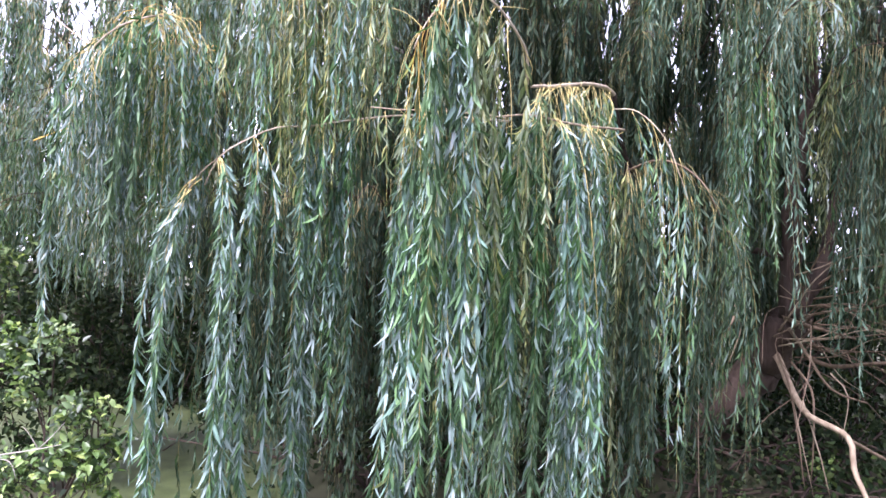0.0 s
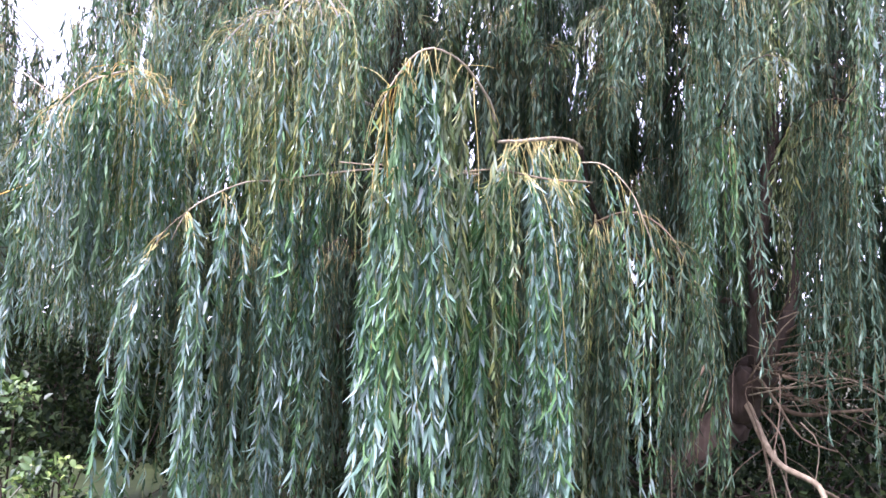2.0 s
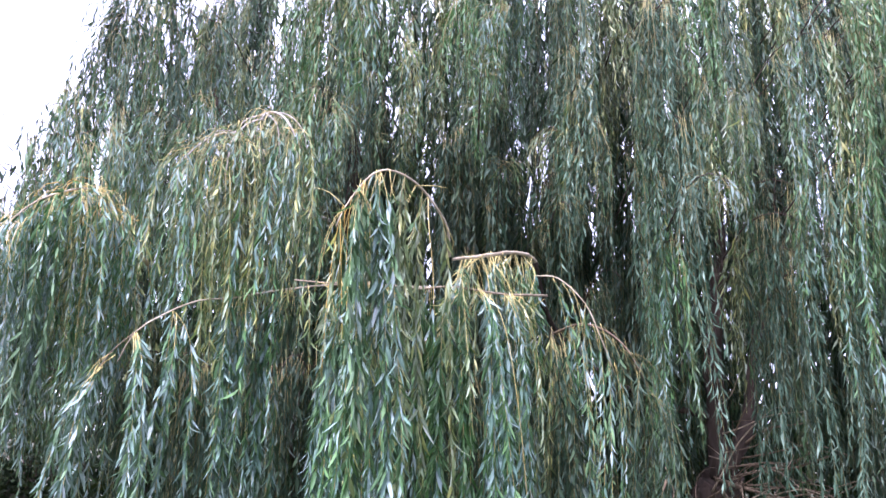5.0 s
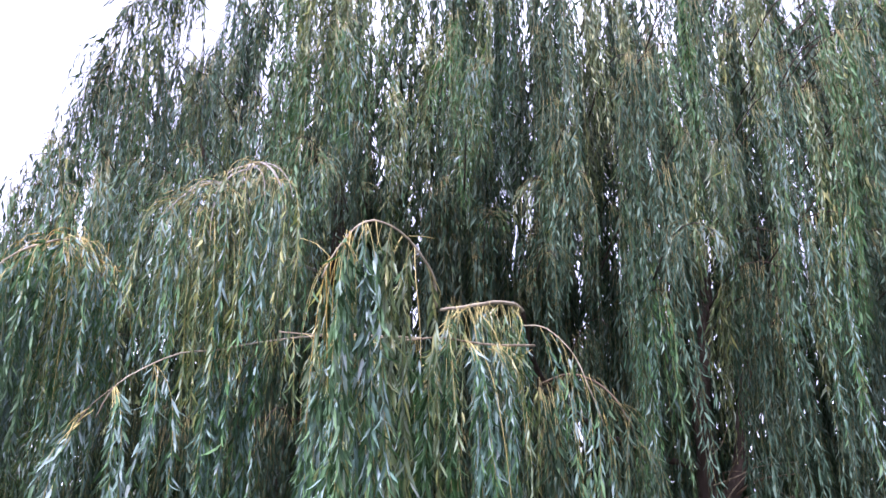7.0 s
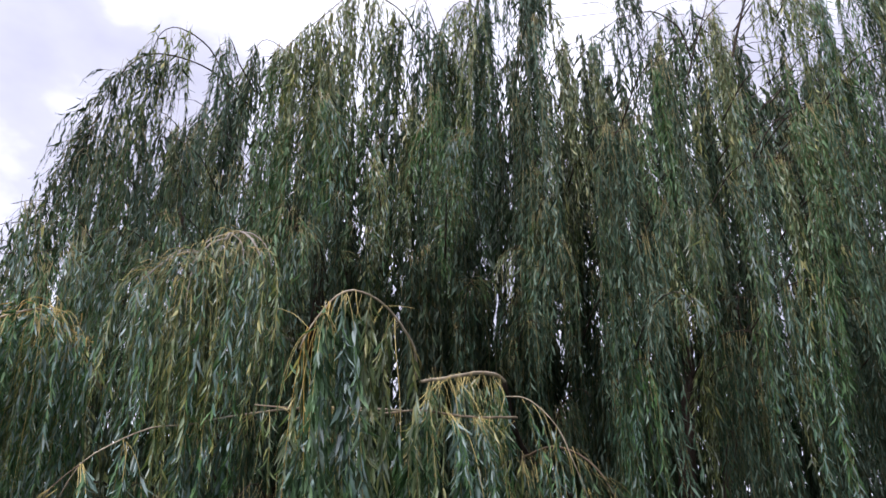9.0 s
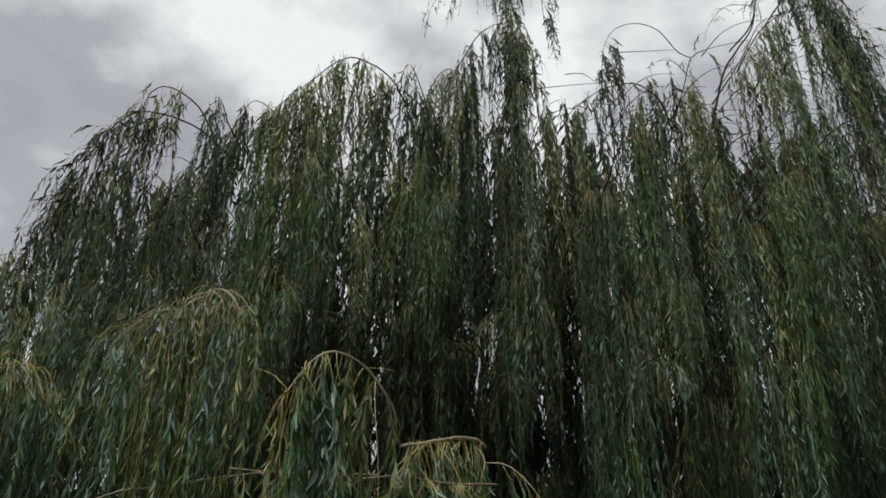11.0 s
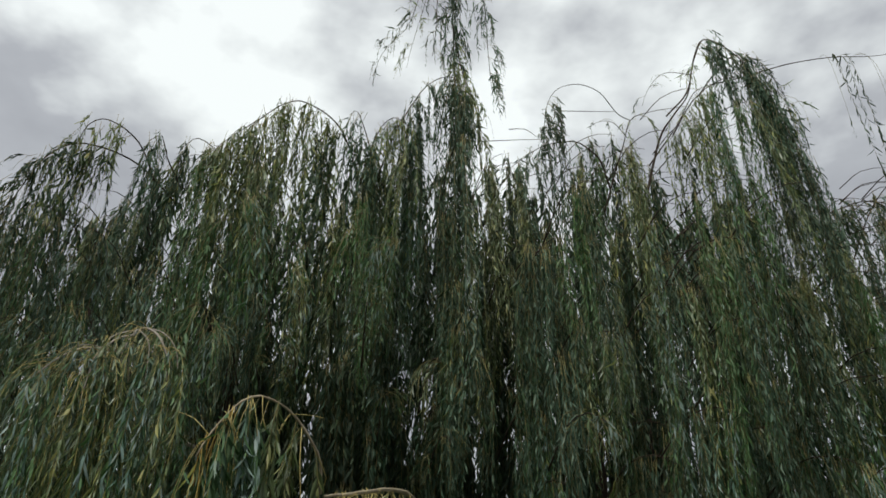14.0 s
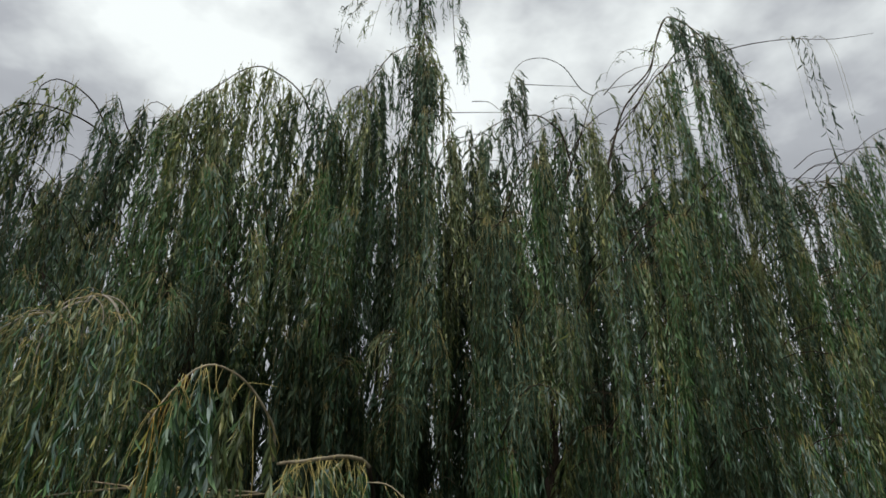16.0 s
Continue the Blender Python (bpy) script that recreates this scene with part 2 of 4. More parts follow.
def shoot_leaves(rng, path, spacing, size, first=0.06):
    """Places of the leaves along a shoot: base, direction, normal, length."""
    seg = np.linalg.norm(np.diff(path, axis=0), axis=1)
    s = np.concatenate([[0], np.cumsum(seg)])
    n = max(3, int((s[-1] - first) / spacing))
    q = np.linspace(first, s[-1], n) + rng.normal(0, spacing * .3, n)
    q = np.clip(q, 0, s[-1])
    base = np.stack([np.interp(q, s, path[:, k]) for k in range(3)], 1)
    tan = unit(np.stack([np.interp(q, s, np.gradient(path[:, k])) for k in range(3)], 1))
    az = np.arange(n) * 2.4 + rng.random() * 6.28 + rng.normal(0, .5, n)
    rad = np.stack([np.cos(az), np.sin(az), 0 * az], 1)
    spread = np.clip(rng.normal(.24, .13, n), .04, .8)[:, None]
    d = unit(tan * .7 + rad * spread + DOWN * .35 + rng.normal(0, .16, (n, 3)))
    nrm = unit(rad * .8 + rng.normal(0, .55, (n, 3)))
    fall = np.clip((s[-1] - q) / 0.25, 0.35, 1.0)
    ln = size * fall * np.clip(rng.normal(1, .2, n), .5, 1.5)
    return base, d, nrm, ln


def add_shoot(soup, rng, start, out, length, fine, spacing, size, leaf_mat, stem_r, bare=0.06, broad=0.07, hang=None):
    if rng.random() < .07:
        bare = length * rng.uniform(.5, .9)
    path = shoot_path(rng, start, out, length, 0.05 if fine else 0.27, hang)
    v, f = tube(path, stem_r, stem_r * .4, 4 if fine else 3)
    soup.add(v, f, 0)
    b, d, nrm, ln = shoot_leaves(rng, path, spacing, size, bare)
    wd = ln * np.clip(rng.normal(broad, .015, len(ln)), .045, .2)
    v, f = leaves(b, d, nrm, ln, wd, rng.normal(.15, .32, len(ln)), fine)
    soup.add(v, f, leaf_mat)


# ---- trees ----


def part(name, me, parent, origin, label="", kind=""):
    ob = new(name, me)
    ob.parent = parent
    ob.location = Vector(origin) - (parent.matrix_world.translation if parent.type == "EMPTY" else Vector(parent["place"]))
    ob["place"] = list(origin)
    return tagged(ob, label, "", "", kind)


def thing(name, place, label, category, group=""):
    ob = new(name)
    ob.location = place
    ob.matrix_world = Matrix.Translation(place)
    return tagged(ob, label, category, group)


tree_right = thing("willow_tree", (1.49, 6.40, 0.40), "weeping willow with dark forked trunk and long hanging shoots", "tree", "willows by the pond")
tree_left = thing("willow_tree", (-1.60, 6.90, -0.39), "weeping willow with silvery leaves and yellow shoots over pond", "tree", "willows by the pond")


def stem_part(name, tree, pts, r0, r1, mat, sides=7, rough=0.04, label="", power=1.0, step=0.06):
    rng = np.random.default_rng(int(abs(pts[0][0] * 911 + pts[-1][2] * 377) * 10))
    path = smooth_line(pts, step)
    wig = rng.normal(0, 1, path.shape)
    wig = np.stack([np.convolve(wig[:, k], np.ones(5) / 5, "same") for k in range(3)], 1) * r0 * .25
    wig[0] = wig[-1] = 0
    s = Soup()
    s.add(*tube(path + wig, r0, r1, sides, rng, rough, power))
    part(name, s.mesh(name, [mat], pts[0]), tree, pts[0], label)
    return path


def unit_leaf(name, bend):
    s = Soup()
    one = np.ones(1)
    v, f = leaves(np.zeros((1, 3)), np.array([[1.0, 0, 0]]), np.array([[0, 0, 1.0]]), one, one * .08, one * bend, True)
    s.add(v, f)
    return s.mesh(name, [leaf_single])


UNIT_LEAVES = [unit_leaf("leaf", b) for b in (-.1, .08, .2, .35)]


def leafy_shoot(rng, tree, st, o, length, spacing, size, stem_mat, stem_r, bare, hang):
    """A shoot whose leaves are pieces of their own."""
    path = shoot_path(rng, st, o, length, .05, hang)
    s = Soup()
    s.add(*tube(path, stem_r, stem_r * .4, 5))
    ob = part("hanging_shoot", s.mesh("hanging_shoot", [stem_mat], st), tree, st, "yellow shoot with single silvery leaves")
    b, d, nrm, ln = shoot_leaves(rng, path, spacing, size, bare)
    side = unit(np.cross(nrm, d))
    nrm = np.cross(d, side)
    for k in range(len(b)):
        lf = new("leaf", UNIT_LEAVES[k % 4])
        lf.parent = ob
        m = Matrix((d[k], side[k], nrm[k])).transposed().to_4x4()
        lf.matrix_basis = Matrix.Translation(Vector(b[k] - np.array(st))) @ m @ Matrix.Scale(float(ln[k]), 4)


def curtain(tree, path, seed, bundles, length, near=0, fine=False, spacing=0.03, size=0.1, per=(3, 6), leaf=None, stem=None,
            spread=0.06, stem_r=0.0018, span=(0.15, 1.0), lift=0.35, out=(0, -0.5, 0), bare=(0.04, 0.1), single=0):
    """Bundles of hanging shoots along a bough: the first ones as parts of their own, the rest joined."""
    rng = np.random.default_rng(seed)
    soup = Soup()
    mats = [stem or stem_olive, leaf or leaf_shade_green]
    other = [mats[0], leaf_moss]
    for b in range(bundles):
        u = span[0] + (span[1] - span[0]) * ((b + rng.uniform(.2, .8)) / bundles)
        c = path[min(len(path) - 1, int(u * (len(path) - 1)))]
        reach = rng.uniform(*length)
        hang = hang_of(rng)
        green = leaf is leaf_near and near > 0 and rng.random() < .22
        for k in range(rng.integers(per[0], per[1] + 1)):
            st = c + rng.normal(0, spread, 3) * (1, 1, .5) * (k > 0)
            if k:
                st = c + (st - c) * min(1, 2.5 * spread / (np.linalg.norm(st - c) + 1e-6))
            if k == 0:
                main = np.array([rng.normal(0, .45), rng.normal(0, .35), lift]) + np.array(out)
            o = unit(main + rng.normal(0, .09 if near or fine else .16, 3))
            ln = reach * rng.uniform(.55, 1.05)
            if single > 0 and k == 0:
                leafy_shoot(rng, tree, st, o, ln, spacing, size, mats[0], stem_r, rng.uniform(*bare), hang)
                single -= 1
            elif near > 0:
                one = Soup()
                add_shoot(one, rng, st, o, ln, True, spacing, size, 1, stem_r, rng.uniform(*bare), .08, hang)
                part("hanging_shoot", one.mesh("hanging_shoot", other if green and k % 4 else mats, st), tree, st)
                near -= 1
            else:
                add_shoot(soup, rng, st, o, ln, fine, spacing, size, 1, stem_r, rng.uniform(*bare), .07, hang)
    if soup.n:
        p0 = tuple(path[0])
        part("foliage", soup.mesh("foliage", mats, p0), tree, p0, kind="stuff")


# trunks and heavy limbs
stem_part("trunk", tree_right, [(1.46, 6.45, 0.25), (1.55, 6.40, 0.54), (1.78, 6.30, 0.94), (1.96, 6.15, 1.28), (2.05, 6.00, 1.56)], 0.19, 0.15, bark_trunk, 12, .06)
stem_part("limb", tree_right, [(2.05, 6.00, 1.54), (2.03, 6.00, 1.99), (2.04, 6.00, 2.51), (2.16, 6.10, 3.02), (2.27, 6.30, 3.85), (2.07, 6.30, 4.84)], 0.09, 0.015, bark_trunk, 10, .05)
stem_part("limb", tree_right, [(2.07, 6.00, 1.52), (2.21, 6.00, 1.78), (2.36, 6.10, 2.09), (2.44, 6.20, 2.51), (2.73, 6.40, 3.23), (2.93, 6.60, 4.25)], 0.065, 0.012, bark_trunk, 10, .05)
stem_part("trunk", tree_left, [(-1.60, 6.90, -0.49), (-1.63, 6.90, -0.03), (-1.63, 6.95, 0.38), (-1.52, 7.00, 1.01), (-1.52, 7.00, 1.76)], 0.17, 0.14, bark_trunk, 12, .06)
stem_part("limb", tree_left, [(-1.51, 7.00, 1.71), (-1.72, 6.90, 2.55), (-1.91, 6.70, 3.46), (-2.11, 6.50, 4.33), (-2.23, 6.30, 4.91)], 0.11, 0.012, bark_trunk, 9, .05)
stem_part("limb", tree_left, [(-1.51, 7.00, 1.71), (-1.21, 6.90, 2.57), (-1.01, 6.60, 3.61), (-0.92, 6.30, 4.85), (-0.89, 6.10, 5.62)], 0.11, 0.012, bark_trunk, 9, .05)
# crooked branches round the fork
def fork_branch(pts, r0, r1):
    stem_part("branch", tree_right, pts, r0 * .85, r1 * .7, bark_tan if r0 > .03 or r0 < .01 else bark_brown, 6)


fork_branch([(1.94, 5.95, 1.25), (1.93, 5.60, 1.05), (1.97, 5.40, 0.91), (2.11, 5.10, 0.82), (2.11, 5.00, 0.65), (2.17, 4.90, 0.44)], .035, .022)
fork_branch([(2.10, 5.10, 0.82), (2.29, 5.15, 0.73), (2.54, 5.20, 0.61)], .018, .012)
fork_branch([(1.99, 5.95, 1.54), (2.11, 5.60, 1.49), (2.27, 5.40, 1.44)], .022, .012)
fork_branch([(2.00, 5.90, 1.47), (2.07, 5.70, 1.29), (2.16, 5.50, 1.08), (2.36, 5.40, 1.01)], .017, .009)
fork_branch([(2.15, 5.95, 1.26), (2.29, 5.80, 1.21), (2.44, 5.60, 1.26), (2.64, 5.50, 1.30)], .026, .014)
fork_branch([(1.90, 5.80, 1.34), (2.03, 5.50, 1.42), (2.17, 5.40, 1.51)], .009, .004)
fork_branch([(1.89, 5.80, 1.29), (1.91, 5.60, 1.09), (1.94, 5.50, 0.79), (1.98, 5.45, 0.41)], .012, .006)
fork_branch([(1.99, 5.80, 1.23), (2.06, 5.60, 1.06), (2.05, 5.50, 0.80), (2.04, 5.50, 0.44)], .012, .005)
fork_branch([(1.97, 5.50, 0.99), (2.05, 5.40, 0.66), (2.13, 5.40, 0.36)], .008, .004)
fork_branch([(1.93, 5.60, 1.01), (1.98, 5.50, 0.67), (2.06, 5.50, 0.33)], .007, .003)
fork_branch([(2.19, 5.60, 1.18), (2.27, 5.50, 1.04), (2.24, 5.50, 0.73)], .007, .003)
fork_branch([(2.21, 6.00, 1.78), (2.33, 5.80, 1.91), (2.55, 5.60, 1.96)], .014, .006)
fork_branch([(2.26, 6.00, 1.65), (2.46, 5.80, 1.63), (2.68, 5.60, 1.73)], .018, .008)
fork_branch([(2.17, 6.00, 1.69), (2.34, 5.70, 1.75), (2.59, 5.50, 1.84)], .012, .005)
fork_branch([(2.04, 6.00, 1.86), (2.17, 5.80, 1.93), (2.33, 5.70, 2.01), (2.55, 5.60, 2.04)], .008, .003)
fork_branch([(2.06, 6.00, 2.08), (2.09, 5.80, 2.16), (2.13, 5.70, 2.32)], .006, .003)
fork_branch([(1.93, 5.90, 1.71), (1.98, 5.70, 1.69), (1.83, 5.60, 1.79)], .006, .003)
fork_branch([(1.52, 5.60, 1.55), (1.39, 5.50, 1.31), (1.28, 5.50, 1.02)], .012, .006)
fork_branch([(1.44, 5.40, 1.24), (1.51, 5.40, 1.48), (1.46, 5.40, 1.64)], .008, .004)
fork_branch([(1.12, 5.00, 1.85), (1.14, 5.00, 1.42), (1.15, 5.00, 0.87), (1.17, 5.00, 0.37)], .005, .004)

rng_f = np.random.default_rng(77)
fork = np.array((2.06, 5.90, 1.44))
for k in range(34):
    d = unit(np.array([rng_f.normal(.45, .45), rng_f.normal(-.5, .3), rng_f.normal(-.05, .45)]))
    n = rng_f.uniform(.5, 1.3)
    a = fork + rng_f.normal(0, .07, 3) * (1, 1, 2.2)
    kink = a + d * n * .5 + rng_f.normal(0, .07, 3)
    b = a + d * n + rng_f.normal(0, .12, 3) - (0, 0, .25 * n * n)
    stem_part("branch", tree_right, [tuple(a), tuple((a + kink) / 2 + rng_f.normal(0, .05, 3)), tuple(kink), tuple((b + kink) / 2 + rng_f.normal(0, .06, 3)), tuple(b)], rng_f.uniform(.003, .008), .0018, bark_tan if k % 7 == 0 else bark_brown, 5)

# the near limb with its arch
stem_part("limb", tree_right, [(2.03, 6.00, 2.00), (1.62, 6.05, 2.10), (1.08, 5.75, 2.32), (0.70, 5.35, 2.58), (0.56, 5.00, 2.88), (0.53, 4.87, 2.96)], .03, .016, bark_trunk, 8)
limb_a = stem_part("limb", tree_right, [(0.53, 4.87, 2.96), (0.47, 4.80, 2.99), (0.33, 4.50, 2.93), (0.12, 3.90, 2.76), (-0.01, 3.45, 2.64)], .0135, .0075, bark_branch, 8)
bough_g = stem_part("bough", tree_right, [(0.68, 5.34, 2.54), (0.86, 4.95, 2.56), (1.05, 4.70, 2.40), (1.23, 4.70, 2.06)], .01, .004, bark_brown, 6)
arch_a = stem_part("bough", tree_right, [(-0.03, 3.45, 2.65), (-0.04, 3.38, 2.77), (-0.08, 3.30, 2.83), (-0.13, 3.25, 2.89), (-0.18, 3.20, 2.93), (-0.23, 3.12, 2.94), (-0.30, 3.05, 2.94), (-0.36, 3.00, 2.90), (-0.41, 2.97, 2.83), (-0.46, 2.95, 2.74), (-0.49, 2.93, 2.65)], .007, .003, bark_branch, 6)
cross_a = stem_part("bough", tree_right, [(0.58, 4.70, 2.70), (0.23, 3.90, 2.56), (-0.01, 3.50, 2.52), (-0.17, 3.42, 2.49), (-0.32, 3.40, 2.50), (-0.46, 3.40, 2.51), (-0.59, 3.42, 2.51), (-0.77, 3.50, 2.54)], .008, .003, bark_tan, 6)
twig_a = stem_part("bough", tree_right, [(0.51, 4.70, 2.83), (0.63, 4.50, 2.77), (0.77, 4.40, 2.60), (0.83, 4.30, 2.40), (0.91, 4.30, 2.18)], .0045, .002, bark_branch, 5)
bough_b = stem_part("bough", tree_left, [(-0.14, 4.90, 2.78), (-0.54, 4.40, 2.70), (-0.76, 4.15, 2.64), (-1.04, 3.95, 2.56), (-1.16, 3.80, 2.50), (-1.26, 3.60, 2.45), (-1.39, 3.50, 2.36), (-1.49, 3.45, 2.27), (-1.54, 3.42, 2.13)], .008, .0028, bark_branch, 6)
bough_c = stem_part("bough", tree_left, [(-2.12, 5.00, 2.93), (-2.16, 4.50, 3.14), (-2.17, 4.20, 3.21), (-2.28, 4.00, 3.11), (-2.37, 3.90, 3.00), (-2.54, 3.90, 2.81)], .012, .004, bark_branch, 6)
bough_c2 = stem_part("bough", tree_left, [(-2.12, 5.00, 2.93), (-2.18, 4.70, 3.16), (-2.22, 4.50, 3.29), (-2.31, 4.40, 3.30), (-2.35, 4.30, 3.19)], .01, .003, stem_yellow, 6)
bough_d = stem_part("bough", tree_left, [(-0.91, 5.20, 3.32), (-1.14, 4.60, 3.30), (-1.18, 4.30, 3.42), (-1.17, 4.15, 3.58), (-1.10, 4.05, 3.65), (-0.98, 3.95, 3.56), (-0.87, 3.90, 3.37)], .012, .004, bark_dead, 6)
bough_d2 = stem_part("bough", tree_left, [(-1.16, 4.15, 3.52), (-1.25, 4.00, 3.49), (-1.34, 3.90, 3.45), (-1.42, 3.80, 3.33), (-1.53, 3.80, 3.20)], .008, .003, bark_dead, 5)
bough_d3 = stem_part("bough", tree_left, [(-1.14, 4.10, 3.63), (-1.22, 4.00, 3.55), (-1.26, 3.90, 3.37), (-1.28, 3.90, 3.14)], .006, .003, bark_dead, 5)
curtain(tree_right, arch_a, 11, 5, (1.2, 3.0), 26, True, .0135, .094, (2, 4), leaf_near, stem_yellow, .012, .0015, (.68, 1), -.6, (0, -.05, 0), (.0, .14), 3)
curtain(tree_right, arch_a, 41, 5, (.4, 3.0), 16, True, .018, .092, (1, 3), leaf_olive, stem_olive, .012, .0015, (.15, .68), -.7, (0, -.05, 0), (.0, .1))
curtain(tree_right, arch_a, 42, 5, (.5, 1.1), 0, True, .024, .09, (1, 3), leaf_olive, stem_gold, .012, .0016, (.72, 1), -.6, (0, -.05, 0), (.02, .2))
curtain(tree_right, cross_a, 43, 7, (1.9, 2.9), 60, True, .009, .088, (4, 6), leaf_near, stem_yellow, .014, .0018, (.24, .97), -.2, (0, -.2, 0), (.0, .12))
curtain(tree_right, cross_a, 44, 13, (.35, 1.0), 0, True, .02, .085, (2, 3), leaf_olive, stem_yellow, .05, .0015, (.2, .97), .0, (0, -.2, 0), (.0, .12))
curtain(tree_right, limb_a, 45, 11, (.3, .9), 0, True, .02, .08, (2, 3), leaf_olive, stem_yellow, .03, .0014, (.05, .97), -.3, (0, -.15, 0), (.02, .12))
curtain(tree_right, arch_a, 46, 6, (.3, .8), 0, True, .024, .085, (1, 2), leaf_moss, stem_yellow, .012, .0014, (.25, 1), -.5, (0, -.05, 0), (.02, .15))
curtain(tree_right, limb_a, 12, 6, (2.2, 3.2), 44, True, .0095, .082, (4, 6), leaf_near, stem_yellow, .014, .0017, (.05, .95), -.7, (0, -.1, 0), (.03, .2))
curtain(tree_right, twig_a, 13, 5, (1.3, 2.5), 16, True, .022, .08, (2, 3), leaf_near, stem_yellow, .015, .0014, (.1, 1), -.4, (0, -.1, 0), (.02, .2))
# bough_g takes the shade-darkened green to recede behind the paler ropes
curtain(tree_right, bough_g, 32, 9, (1.5, 2.5), 20, True, .021, .082, (4, 7), leaf_shade_green, stem_olive, .03, .0015, (.05, 1), -.3, (0, -.2, 0), (.02, .2))
curtain(tree_left, bough_b, 14, 8, (2.0, 3.1), 80, True, .009, .085, (4, 6), leaf_near, stem_yellow, .013, .0018, (.2, 1), -.2, (0, -.25, 0), (.02, .25))
bough_b2 = stem_part("bough", tree_left, [(-1.49, 3.45, 2.27), (-1.57, 3.40, 2.17), (-1.62, 3.36, 2.04)], .003, .002, bark_brown, 5)
curtain(tree_left, bough_b2, 63, 2, (1.7, 2.2), 20, True, .0095, .085, (3, 4), leaf_near, stem_yellow, .012, .0018, (.4, 1), -.3, (0, -.2, 0), (.02, .15))
curtain(tree_left, bough_c, 62, 4, (1.7, 2.15), 16, True, .0105, .085, (3, 5), leaf_near, stem_yellow, .013, .0018, (.3, 1), .0, (0, -.25, 0), (.02, .3))
curtain(tree_left, bough_c, 15, 12, (.9, 1.8), 40, True, .016, .08, (6, 10), leaf_near, stem_yellow, .04, .0017, (.2, 1), .0, (0, -.25, 0), (.02, .3))
curtain(tree_left, bough_c2, 16, 9, (.6, 1.3), 0, True, .024, .08, (4, 7), leaf_olive, stem_yellow, .05, .0022, (.25, 1), .05, (0, -.25, 0), (.15, .55))
curtain(tree_left, bough_c2, 61, 8, (.35, .75), 0, True, .05, .08, (3, 5), leaf_olive, stem_gold, .07, .0026, (.2, 1), .15, (0, -.25, 0), (.1, .4))
curtain(tree_left, bough_d, 17, 5, (.8, 2.1), 20, True, .024, .084, (4, 6), leaf_olive, stem_yellow, .03, .0016, (.5, 1), .0, (0, -.25, 0), (.06, .35))
curtain(tree_left, bough_d, 22, 5, (.7, 2.1), 0, True, .02, .084, (4, 6), leaf_near, stem_olive, .03, .0016, (.45, 1), .0, (0, -.25, 0), (.1, .35))
curtain(tree_left, bough_d, 23, 4, (.7, 1.8), 0, True, .02, .084, (3, 5), leaf_blue, stem_olive, .03, .0016, (.4, 1), .0, (0, -.25, 0), (.1, .3))
curtain(tree_left, bough_d2, 18, 8, (.9, 2.1), 10, True, .022, .082, (4, 7), leaf_near, stem_olive, .05, .0016, (.1, 1), .0, (0, -.25, 0), (.02, .25))
curtain(tree_left, bough_d2, 20, 4, (.5, 1.4), 0, True, .026, .08, (3, 5), leaf_olive, stem_yellow, .05, .0016, (.1, 1), .0, (0, -.25, 0), (.02, .25))
curtain(tree_left, bough_d3, 19, 5, (.8, 1.6), 0, True, .022, .08, (5, 8), leaf_olive, stem_yellow, .035, .0016, (.3, 1), .0, (0, -.25, 0), (.02, .35))


def dead_tip(pts):
    stem_part("twig", tree_left, pts, .0042, .0018, bark_dead, 5, step=.03)


dead_tip([(-1.11, 4.05, 3.65), (-1.00, 4.00, 3.60), (-0.92, 3.95, 3.46), (-0.88, 3.90, 3.29)])
dead_tip([(-1.12, 4.05, 3.64), (-1.04, 4.00, 3.55), (-1.01, 3.97, 3.40), (-1.00, 3.95, 3.26)])
dead_tip([(-1.13, 4.05, 3.64), (-1.15, 4.00, 3.54), (-1.15, 3.97, 3.39)])
dead_tip([(-1.10, 4.05, 3.65), (-0.98, 4.00, 3.61), (-0.88, 3.95, 3.50), (-0.83, 3.90, 3.33)])
dead_tip([(-1.16, 4.15, 3.53), (-1.23, 4.00, 3.49), (-1.31, 3.90, 3.47), (-1.37, 3.85, 3.43)])
dead_tip([(-1.14, 4.10, 3.66), (-1.23, 4.00, 3.57), (-1.28, 3.95, 3.42), (-1.28, 3.90, 3.20)])


def limb_twig(pts):
    stem_part("twig", tree_right, pts, .003, .0014, stem_yellow, 5, step=.03)


limb_twig([(0.08, 3.80, 2.72), (0.02, 3.75, 2.63), (-0.05, 3.70, 2.52)])
limb_twig([(0.10, 3.85, 2.74), (0.07, 3.80, 2.63), (0.01, 3.75, 2.48)])
limb_twig([(0.14, 3.95, 2.76), (0.17, 3.90, 2.65), (0.18, 3.85, 2.51)])
limb_twig([(0.17, 4.10, 2.81), (0.26, 4.00, 2.68), (0.32, 3.95, 2.54)])
limb_twig([(0.42, 4.70, 2.95), (0.42, 4.60, 2.78), (0.34, 4.50, 2.64)])
limb_twig([(0.46, 4.75, 2.94), (0.50, 4.65, 2.82), (0.41, 4.50, 2.55)])
limb_twig([(0.12, 3.90, 2.75), (0.04, 3.80, 2.68), (-0.04, 3.72, 2.59)])
limb_twig([(0.21, 4.20, 2.84), (0.23, 4.10, 2.67), (0.25, 4.05, 2.53)])


def arch_twig(pts, r):
    stem_part("twig", tree_right, pts, r, r * .6, stem_yellow, 5, step=.05)


